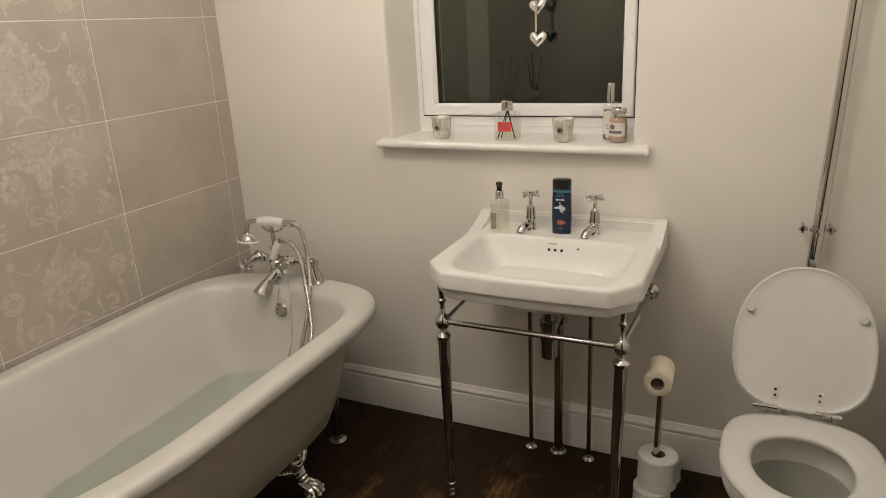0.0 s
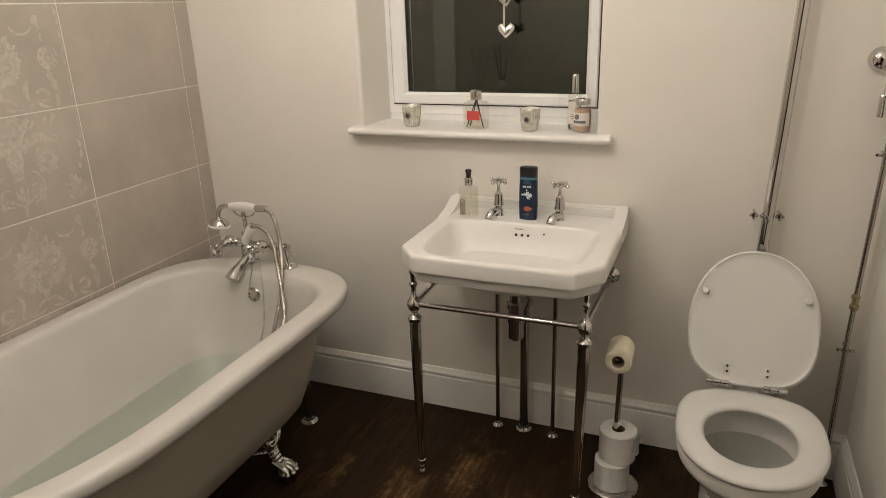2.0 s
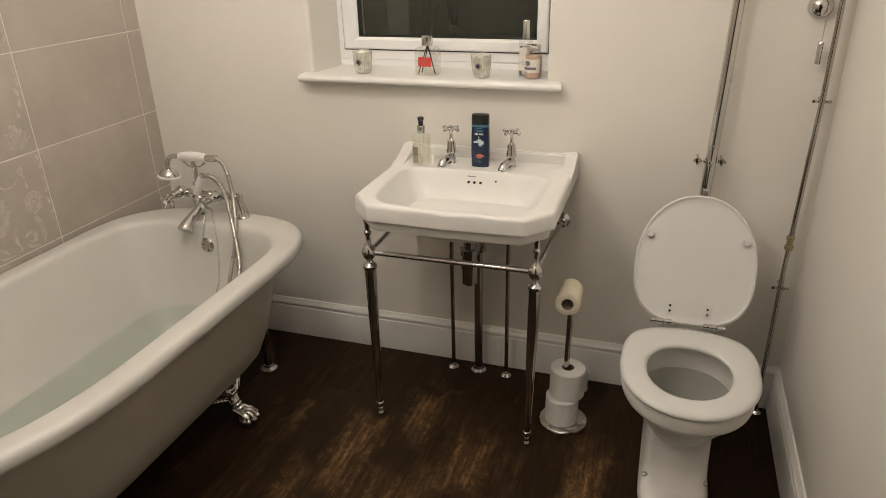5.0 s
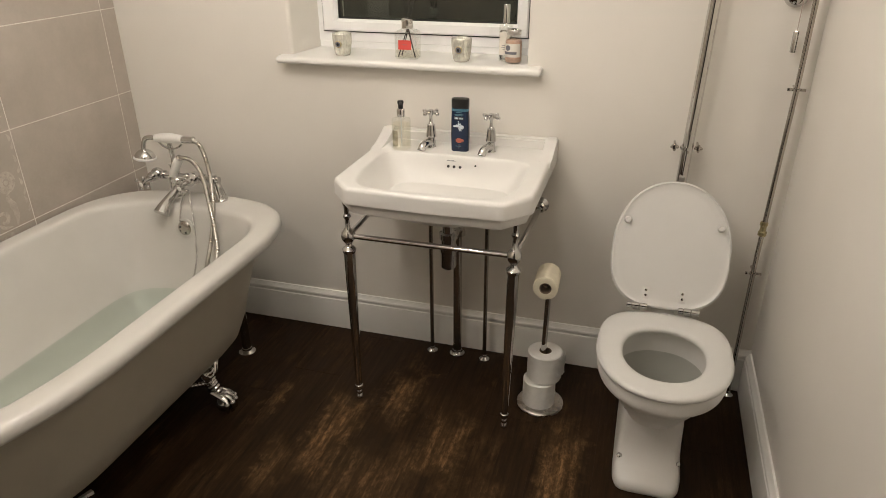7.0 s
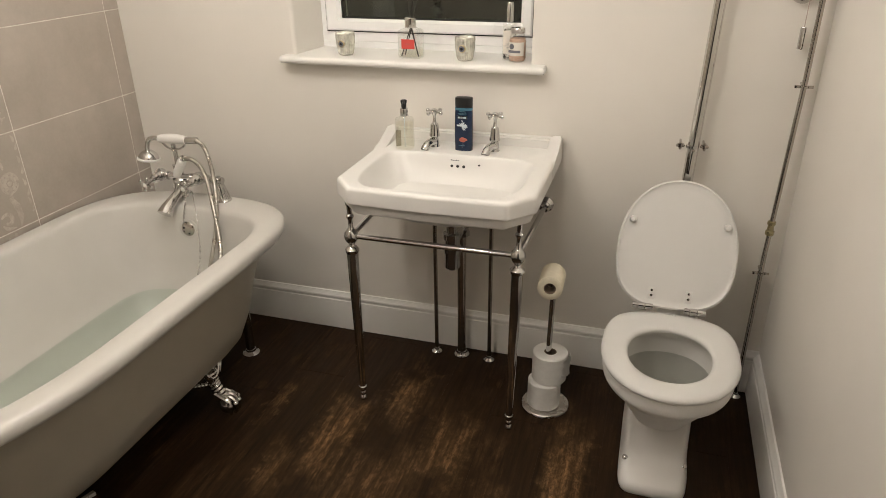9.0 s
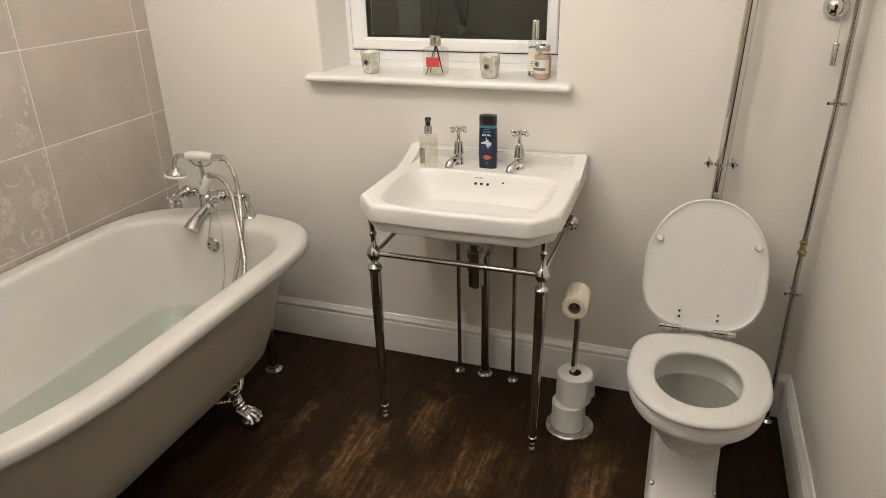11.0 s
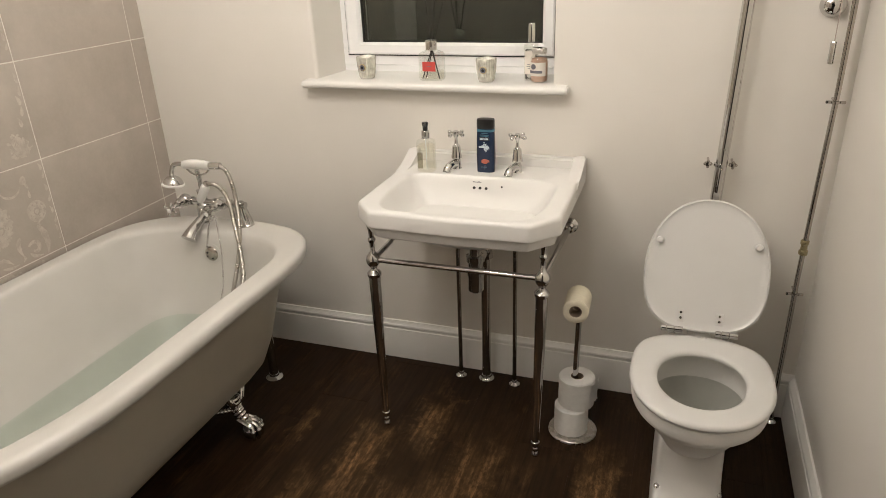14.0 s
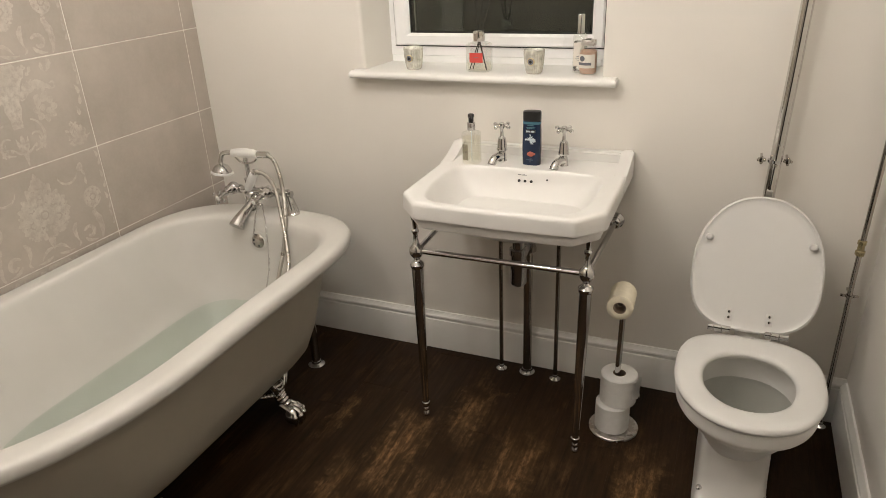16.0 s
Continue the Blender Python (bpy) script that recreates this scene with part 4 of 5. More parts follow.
def toilet_roll(name, at, axis, r, length, core, paper, label, sag=0.0):
    """A hollow roll with slightly uneven layers."""
    roll = thing(name, label, "toilet roll", at, group="toilet rolls")
    q = Vector((0, 0, 1)).rotation_difference(Vector(axis).normalized()).to_matrix()
    loops, n = [], 40
    for rad, h in ((core, 0.0005), (r * 0.6, 0.0), (r - 0.004, 0.0), (r, 0.003), (r + 0.0004, length * 0.4), (r, length - 0.003), (r - 0.004, length), (r * 0.6, length + 0.0005), (core, length - 0.0005), (core, 0.0005)):
        loop = []
        for i in range(n):
            a = 2 * math.pi * i / n
            wob = 1 + (0.012 * noise.noise(Vector((math.cos(a) * 1.6, math.sin(a) * 1.6, at[2] * 9))) + sag * max(0, -math.sin(a))) * (rad > core + 0.001)
            loop.append(Vector(at) + q @ Vector((rad * wob * math.cos(a), rad * wob * math.sin(a), h)))
        loops.append(loop)
    part("paper", rings(bmesh.new(), loops, False, False), paper, roll)
    tubeb = rings(bmesh.new(), [[Vector(at) + q @ Vector((rr * math.cos(2 * math.pi * i / 24), rr * math.sin(2 * math.pi * i / 24), h)) for i in range(24)] for rr, h in ((core - 0.0002, 0.001), (core - 0.0002, length - 0.001), (core - 0.0015, length - 0.001), (core - 0.0015, 0.001), (core - 0.0002, 0.001))], False, False)
    part("cardboard_core", tubeb, CARD, roll, "brown cardboard core")
    return roll


toilet_roll("toilet_roll", (QX - 0.006, QY - 0.012, 0.0105), (0, 0, 1), 0.0555, 0.098, 0.021, PAPER, "white toilet roll resting on the stand's base")
r2 = toilet_roll("toilet_roll", (QX + 0.006, QY + 0.002, 0.1095), (0, 0, 1), 0.0585, 0.104, 0.021, PAPER, "white toilet roll with a loose torn end")
toilet_roll("toilet_roll", (QX - 0.001, QY + 0.012, 0.503), (0.04, -1, 0.02), 0.0385, 0.110, 0.019, CREAMPAPER, "cream part-used toilet roll on the bent arm")
bm = bmesh.new()
sheet = []
for i in range(9):
    t = i / 8
    row = []
    for j in range(8):
        s = j / 7
        a = radians(-40 + 52 * t)
        out = 0.0592 + 0.010 * t * t + 0.002 * math.sin(7 * s + 3 * t)
        zlow = 0.142 - 0.014 * t + (0.004 * math.sin(19 * t))
        row.append(bm.verts.new((QX + 0.006 + out * math.cos(a), QY + 0.002 + out * math.sin(a), zlow + s * (0.211 - zlow))))
    sheet.append(row)
for a, b in zip(sheet, sheet[1:]):
    for j in range(7):
        bm.faces.new((a[j], b[j], b[j + 1], a[j + 1]))
bmesh.ops.solidify(bm, geom=bm.faces[:], thickness=0.0008)
part("loose_sheet", bm, PAPER, r2, "loose torn sheet", 60)

# ---- on the washbasin ----
DECK = 0.8325


def superloop(cx, cy, hx, hy, z, e=4, n=32):
    return [(cx + hx * math.copysign(abs(math.cos(2 * math.pi * i / n)) ** (2 / e), math.cos(2 * math.pi * i / n)), cy + hy * math.copysign(abs(math.sin(2 * math.pi * i / n)) ** (2 / e), math.sin(2 * math.pi * i / n)), z) for i in range(n)]


sx, sy = 1.172, -0.138
soap = thing("soap_dispenser", "clear glass soap dispenser with a black pump", "soap dispenser", (sx, sy, DECK))
rows = ((0.024, 0.0), (0.0285, 0.002), (0.030, 0.006), (0.030, 0.104), (0.028, 0.110), (0.017, 0.115), (0.012, 0.118), (0.011, 0.122))
part("bottle", rings(bmesh.new(), [superloop(sx, sy, r, r * 0.9, DECK + h, 3.2) for r, h in rows]), GLASS, soap, "clear glass bottle")
part("liquid", rings(bmesh.new(), [superloop(sx, sy, r - 0.003, r * 0.9 - 0.003, DECK + h + 0.003, 3.2) for r, h in rows[:3]] + [superloop(sx, sy, 0.027, 0.024, DECK + 0.094, 3.2)]), LIQUID, soap, "pale liquid soap")
part("label", prism(bmesh.new(), [(sx - 0.021, DECK + 0.022), (sx - 0.003, DECK + 0.022), (sx - 0.003, DECK + 0.075), (sx - 0.021, DECK + 0.075)], "y", sy - 0.0282, sy - 0.0276), see_through("faint_label_film", (0.83, 0.81, 0.75), 0.0), soap, "faint printed label")
part("collar", turned([(0.013, 0.0), (0.0135, 0.002), (0.0135, 0.022), (0.012, 0.025), (0.006, 0.026)], (sx, sy, DECK + 0.118)), CHROME, soap, "silver collar")
bm = turned([(0.005, 0), (0.0085, 0.004), (0.0085, 0.016), (0.0105, 0.019), (0.0105, 0.026), (0.008, 0.028), (0, 0.028)], (sx, sy, DECK + 0.142))
tube(bm, curve_points([(sx, sy, DECK + 0.164), (sx + 0.004, sy - 0.012, DECK + 0.165), (sx + 0.008, sy - 0.026, DECK + 0.160)], 4), 0.0038, 8)
part("pump", bm, BLACK, soap, "black plastic pump")
part("dip_tube", tubed([(sx, sy, DECK + 0.01), (sx, sy, DECK + 0.12)], 0.0015, 6), PALEPRINT, soap)

gx, gy = 1.367, -0.106
gel = thing("shower_gel_bottle", "navy shower gel bottle standing on its black cap side up", "shower gel", (gx, gy, DECK))
gel["label"] = "navy plastic shower gel bottle with a black cap"
rows = ((0.0245, 0.0), (0.0275, 0.002), (0.029, 0.008), (0.0305, 0.06), (0.0295, 0.12), (0.028, 0.150), (0.027, 0.1515))
part("bottle", rings(bmesh.new(), [superloop(gx, gy, r, r * 0.62, DECK + h, 3) for r, h in rows]), NAVY, gel)
part("cap", rings(bmesh.new(), [superloop(gx, gy, r, r * 0.62, DECK + h, 3) for r, h in ((0.028, 0.1525), (0.0288, 0.154), (0.0288, 0.178), (0.0275, 0.1815), (0.022, 0.1825))]), BLACK, gel, "black flip cap")
part("teal_band", rings(bmesh.new(), [superloop(gx, gy, 0.0288, 0.0183, DECK + h, 3) for h in (0.1425, 0.1505)], False, False), TEAL, gel, "thin teal band")


def print_bits(name, bits, mat, label, y):
    bm = bmesh.new()
    for cx, cz, w, h in bits:
        box(bm, (gx + cx - w / 2, y, DECK + cz - h / 2), (gx + cx + w / 2, y + 0.0015, DECK + cz + h / 2))
    part(name, bm, mat, gel, label)


FACE = gy - 0.0196
for bit in ((0.0, 0.139, 0.020, 0.0022), (0.0, 0.133, 0.030, 0.0016), (0.0, 0.1295, 0.024, 0.0016), (-0.002, 0.027, 0.02, 0.001)):
    print_bits("small_print", [bit], TEAL, "small unreadable print", FACE)
print_bits("print_panel", [(0.0, 0.1205, 0.032, 0.0105)], BLACK, "black panel behind the print", FACE - 0.0006)
print_bits("word_bars", [(-0.0125 + 0.0042 * k, 0.1205, 0.0031, 0.0055) for k in range(3)] + [(0.0025 + 0.0042 * k, 0.1205, 0.0031, 0.0055) for k in range(3)], PALEPRINT, "unreadable white print", FACE - 0.0012)
print_bits("splash_banner", [(-0.001, 0.094, 0.034, 0.0052)], PALEPRINT, "pale banner print", FACE - 0.0012)
rng = random.Random(4)
bm = bmesh.new()
for k in range(26):
    a, d = rng.uniform(0, 6.283), rng.uniform(0.2, 1)
    cx, cz = gx - 0.001 + 0.016 * d * math.cos(a), DECK + 0.094 + 0.015 * d * math.sin(a)
    ln, wd = rng.uniform(0.003, 0.007), rng.uniform(0.0012, 0.0028)
    pts = [Matrix.Rotation(a + rng.uniform(-0.5, 0.5), 2) @ Vector(p) for p in ((-ln, 0), (0, -wd), (ln, 0), (0, wd))]
    prism(bm, [(cx + p.x, cz + p.y) for p in pts], "y", FACE - 0.0004 - 0.00002 * k, FACE + 0.003)
part("splash_print", bm, PALEPRINT, gel, "pale blue splash print")
bm = bmesh.new()
lathe(bm, [(0.0, 0.0), (0.0085, 0.0), (0.0085, 0.003)], (gx + 0.001, FACE - 0.0006, DECK + 0.046), (0, 1, 0), 18)
for k in range(5):
    tube(bm, curve_points([(gx - 0.008, FACE, DECK + 0.042 + 0.002 * k), (gx, FACE - 0.0004, DECK + 0.048 + 0.002 * k), (gx + 0.013, FACE, DECK + 0.044 + 0.0015 * k)], 5), 0.0009, 5)
bmesh.ops.scale(bm, vec=(1.25, 1, 0.85), space=Matrix.Translation((-gx, 0, -(DECK + 0.046))), verts=bm.verts)
part("orange_print", bm, REDPRINT, gel, "orange-red print")

# ---- on the sill ----
SILL = 1.1072


def candle_glass(x, y):
    c = thing("candle_glass", "small fluted mottled glass candle holder with a gold seal", "candle holder", (x, y, SILL), group="candles on the sill")
    loops = []
    n = 144
    for r, h in ((0.020, 0.0), (0.0235, 0.001), (0.0262, 0.008), (0.0292, 0.024), (0.0318, 0.045), (0.0328, 0.068), (0.0335, 0.0745), (0.0325, 0.0755), (0.0305, 0.074), (0.029, 0.062), (0.026, 0.055)):
        rib = 0.0011 if 0.004 < h < 0.07 else 0.0
        loops.append([(x + (r + rib * math.cos(24 * math.pi * 2 * i / n)) * math.cos(2 * math.pi * i / n), y + (r + rib * math.cos(24 * math.pi * 2 * i / n)) * math.sin(2 * math.pi * i / n), SILL + h) for i in range(n)])
    part("glass", rings(bmesh.new(), loops), FROST, c, angle=70)
    dx, dy = 0.35, -0.94
    at = (x + 0.0285 * dx - 0.012, y - 0.0312, SILL + 0.041)
    s = part("seal", turned([(0.0, 0.002), (0.0115, 0.002), (0.0125, 0.001), (0.0125, -0.004)], at, (-0.15, -0.97, -0.12), 20), GOLDSEAL, c, "round antique gold seal")
    part("seal_ring", turned([(0.006, 0.003), (0.0095, 0.003), (0.0095, 0.0), (0.006, 0.0)], at, (-0.15, -0.97, -0.12), 20), GREYLABEL, s)
    part("seal_dot", turned([(0.0, 0.0034), (0.0048, 0.0032), (0.0048, 0.0)], at, (-0.15, -0.97, -0.12), 14), HOLE, s)
    return c


candle_glass(0.902, 0.030)
candle_glass(1.335, 0.022)

dx0, dy0 = 1.144, 0.030
diff = thing("reed_diffuser", "square clear glass reed diffuser with a red label", "reed diffuser", (dx0, dy0, SILL))
rows = ((0.036, 0.0), (0.0395, 0.003), (0.041, 0.008), (0.041, 0.082), (0.039, 0.089), (0.030, 0.094), (0.019, 0.097), (0.0175, 0.101))
part("bottle", rings(bmesh.new(), [superloop(dx0, dy0, r, r * 0.62, SILL + h, 7, 48) for r, h in rows]), GLASS, diff, "square clear glass bottle")
part("oil", rings(bmesh.new(), [superloop(dx0, dy0, r, r * 0.62 - 0.001, SILL + h, 7, 48) for r, h in ((0.036, 0.005), (0.037, 0.008), (0.037, 0.03))]), LIQUID, diff)
part("collar", turned([(0.0175, 0), (0.0195, 0.001), (0.0195, 0.030), (0.018, 0.032), (0.010, 0.032)], (dx0, dy0, SILL + 0.098)), STEEL, diff, "silver collar")
part("label", boxed((dx0 - 0.025, dy0 - 0.0272, SILL + 0.032), (dx0 + 0.021, dy0 - 0.0262, SILL + 0.063)), REDLABEL, diff, "coral red paper label")
part("label_print", boxed((dx0 - 0.010, dy0 - 0.0276, SILL + 0.0475), (dx0 + 0.006, dy0 - 0.0271, SILL + 0.0490)), GREYLABEL, diff)
for (ax, ay), (tx, ty, tz) in (((0.030, -0.012), (-0.026, 0.03, 0.262)), ((-0.026, 0.010), (0.036, 0.034, 0.250)), ((0.020, 0.012), (0.002, 0.050, 0.272)), ((-0.030, -0.014), (0.012, 0.02, 0.150))):
    part("reed", tubed([(dx0 + ax, dy0 + ay, SILL + 0.006), (dx0 + tx * 0.1, dy0 + 0.004, SILL + 0.105), (dx0 + tx, dy0 + ty, SILL + tz)], 0.0020, 6), STICK, diff, "black reed stick")

ox, oy = 1.474, 0.068
spray = thing("room_spray", "slim clear glass spray bottle with a silver cap", "spray bottle", (ox, oy, SILL))
part("bottle", rings(bmesh.new(), [superloop(ox, oy, r, r, SILL + h, 5) for r, h in ((0.018, 0), (0.0205, 0.002), (0.021, 0.006), (0.021, 0.112), (0.019, 0.118), (0.012, 0.121), (0.0, 0.1215))]), GLASS, spray, "clear glass bottle")
part("liquid", rings(bmesh.new(), [superloop(ox, oy, r, r, SILL + h, 5) for r, h in ((0.016, 0.004), (0.018, 0.006), (0.018, 0.096))]), see_through("clear_spray_liquid", (0.97, 0.96, 0.94)), spray)
part("label", boxed((ox - 0.0165, oy - 0.0222, SILL + 0.022), (ox + 0.0165, oy - 0.0213, SILL + 0.094)), CREAMLABEL, spray, "pale paper label")
for z, w in ((0.052, 0.016), (0.046, 0.020), (0.040, 0.012)):
    part("label_print", boxed((ox - w / 2, oy - 0.0227, SILL + z), (ox + w / 2, oy - 0.0221, SILL + z + 0.0016)), GREYLABEL, spray)
part("cap", turned([(0.009, 0), (0.0115, 0.001), (0.0115, 0.058), (0.0105, 0.060), (0.0, 0.060)], (ox, oy, SILL + 0.120)), CHROME, spray, "silver cap")

jx, jy = 1.507, 0.038
jar = thing("bath_salts_jar", "glass jar of pink bath salts with a silver lid", "jar", (jx, jy, SILL))
part("glass", turned([(0.022, 0), (0.0265, 0.002), (0.0285, 0.008), (0.0285, 0.066), (0.026, 0.078), (0.0215, 0.085), (0.021, 0.092)], (jx, jy, SILL), n=36), GLASS, jar)
part("salts", turned([(0.0, 0.003), (0.024, 0.004), (0.0265, 0.010), (0.0265, 0.064), (0.024, 0.074), (0.0, 0.078)], (jx, jy, SILL), n=36), SALTS, jar, "pink grainy bath salts")
part("lid", turned([(0.023, 0), (0.0235, 0.001), (0.0235, 0.014), (0.022, 0.0165), (0.0, 0.017)], (jx, jy, SILL + 0.090), n=36), STEEL, jar, "silver screw lid")


def wrap(name, a0, a1, z0, z1, r, mat, label=""):
    """A label bent round the jar."""
    pts = [(jx + r * math.cos(a), jy + r * math.sin(a)) for a in np.linspace(radians(a0), radians(a1), 20)]
    back = [(jx + (r - 0.0006) * math.cos(a), jy + (r - 0.0006) * math.sin(a)) for a in np.linspace(radians(a1), radians(a0), 20)]
    part(name, prism(bmesh.new(), pts + back, "z", SILL + z0, SILL + z1), mat, jar, label)


wrap("label", 200, 325, 0.022, 0.064, 0.0293, CREAMLABEL, "cream paper label")
wrap("label_band", 208, 300, 0.031, 0.039, 0.0298, GREYLABEL, "slate grey band")
part("label_emblem", turned([(0.0, 0.0015), (0.0085, 0.001), (0.0085, -0.002)], (jx + 0.0293 * math.cos(radians(242)), jy + 0.0293 * math.sin(radians(242)), SILL + 0.051), (math.cos(radians(242)), math.sin(radians(242)), 0), 18), GREYLABEL, jar)

# hanging hearts
hx0, hy0 = 1.226, 0.11
hearts = thing("hanging_hearts", "string of silver metal hearts on a ribbon", "ornament", (hx0, hy0, 1.4))


def heart(cz, size, lean):
    """A puffed heart: outline drawn in to a rounded front and back."""
    n = 40
    loops = []
    for k, d in ((0.05, -0.30), (0.45, -0.27), (0.75, -0.19), (0.93, -0.09), (1.0, 0.0), (0.93, 0.09), (0.75, 0.19), (0.45, 0.27), (0.05, 0.30)):
        loop = []
        for i in range(n):
            a = 2 * math.pi * i / n
            x = 16 * math.sin(a) ** 3 / 32
            z = (13 * math.cos(a) - 5 * math.cos(2 * a) - 2 * math.cos(3 * a) - math.cos(4 * a) + 2.5) / 30
            loop.append(Matrix.Rotation(lean, 3, "Y") @ Vector((x * k * size, d * size * 0.75, z * k * size)) + Vector((hx0, hy0, cz)))
        loops.append(loop)
    return rings(bmesh.new(), loops)


for z, s, l in ((1.420, 0.058, 0.05), (1.520, 0.056, -0.12), (1.62, 0.056, 0.08)):
    part("heart", heart(z, s, l), SILVER, hearts, "puffed silver metal heart", 50)
part("ribbon", tubed([(hx0 - 0.001, hy0 - 0.019, 1.447), (hx0, hy0 - 0.020, 1.53), (hx0 + 0.001, hy0 - 0.020, 1.62), (hx0, hy0, RT)], 0.0065, 8, 0.18), RIBBON, hearts, "narrow dusky ribbon")

# ---- floor boards ----
rng = random.Random(7)
board_meshes = {}
W, x = 0.19, 0.0
for col in range(14):
    x0 = 0.02 + col * W - 0.19
    x1 = min(x0 + W - 0.0004, RX)
    y = -0.001 - rng.uniform(0, 0.9)
    top = -0.001
    while top > ROOM_Y:
        low = max(y, ROOM_Y)
        if top - low > 0.02:
            key = (round(x1 - x0, 3), round(top - low, 3))
            if key not in board_meshes:
                bm = boxed((0, 0, -0.014), (key[0], key[1] - 0.0004, 0), 0.0003, 1)
                smooth(bm)
                me = bpy.data.meshes.new("floor_board")
                bm.to_mesh(me)
                bm.free()
                me.materials.append(BOARDS)
                board_meshes[key] = me
            ob = new("floor_board", board_meshes[key])
            ob.location = (x0, low, 0)
            ob.parent = floor
        top, y = y, y - 1.25

# ---- wall tiles ----
TH, TW, Z0, Y0 = 0.309, 0.503, 0.936 - 3 * 0.309, -0.073
G = 0.0030


def tile_mesh(w, h):
    bm = boxed((-0.009, 0, 0), (0.0, w, h), 0.0012, 1)
    smooth(bm)
    me = bpy.data.meshes.new("wall_tile")
    bm.to_mesh(me)
    bm.free()
    me.materials.append(TILE)
    return me


def petal(bm, x, y, ln, wd, ang, lift):
    """A pointed leaf lying on the tile (x along the wall, y up)."""
    pts = []
    for i in range(10):
        a = 2 * math.pi * i / 10
        u, v = ln * math.cos(a), wd * math.sin(a) * (1 - 0.35 * math.cos(a))
        pts.append((x + u * math.cos(ang) - v * math.sin(ang), y + u * math.sin(ang) + v * math.cos(ang)))
    bm.faces.new([bm.verts.new((lift, p, q)) for p, q in pts])


def blade(bm, p0, p1, p2, w, lift, blunt=0.15):
    """A leaf that bends from p0 past p1 to p2, widest a third of the way along."""
    n = 12
    one, two = [], []
    for i in range(n + 1):
        t = i / n
        x = (1 - t) ** 2 * p0[0] + 2 * t * (1 - t) * p1[0] + t * t * p2[0]
        y = (1 - t) ** 2 * p0[1] + 2 * t * (1 - t) * p1[1] + t * t * p2[1]
        dx = 2 * (1 - t) * (p1[0] - p0[0]) + 2 * t * (p2[0] - p1[0])
        dy = 2 * (1 - t) * (p1[1] - p0[1]) + 2 * t * (p2[1] - p1[1])
        ln = math.hypot(dx, dy) or 1
        half = w * (blunt + (1 - blunt) * math.sin(math.pi * t ** 0.75))
        half *= 1 + 0.14 * math.sin(t * 21)
        one.append(bm.verts.new((lift, x - dy / ln * half, y + dx / ln * half)))
        two.append(bm.verts.new((lift, x + dy / ln * half, y - dx / ln * half)))
    for i in range(n):
        bm.faces.new((one[i], two[i], two[i + 1], one[i + 1]))


def scroll(bm, x, y, r, a0, a1, w, lift, tighten=0.0):
    """A tapering curl."""
    n = 18
    inner, outer = [], []
    for i in range(n + 1):
        t = i / n
        a, rr = a0 + (a1 - a0) * t, r * (1 - tighten * t)
        half = w * (0.25 + 0.75 * math.sin(math.pi * (0.12 + 0.8 * t)))
        inner.append(bm.verts.new((lift, x + (rr - half) * math.cos(a), y + (rr - half) * math.sin(a))))
        outer.append(bm.verts.new((lift, x + (rr + half) * math.cos(a), y + (rr + half) * math.sin(a))))
    for i in range(n):
        bm.faces.new((inner[i], outer[i], outer[i + 1], inner[i + 1]))


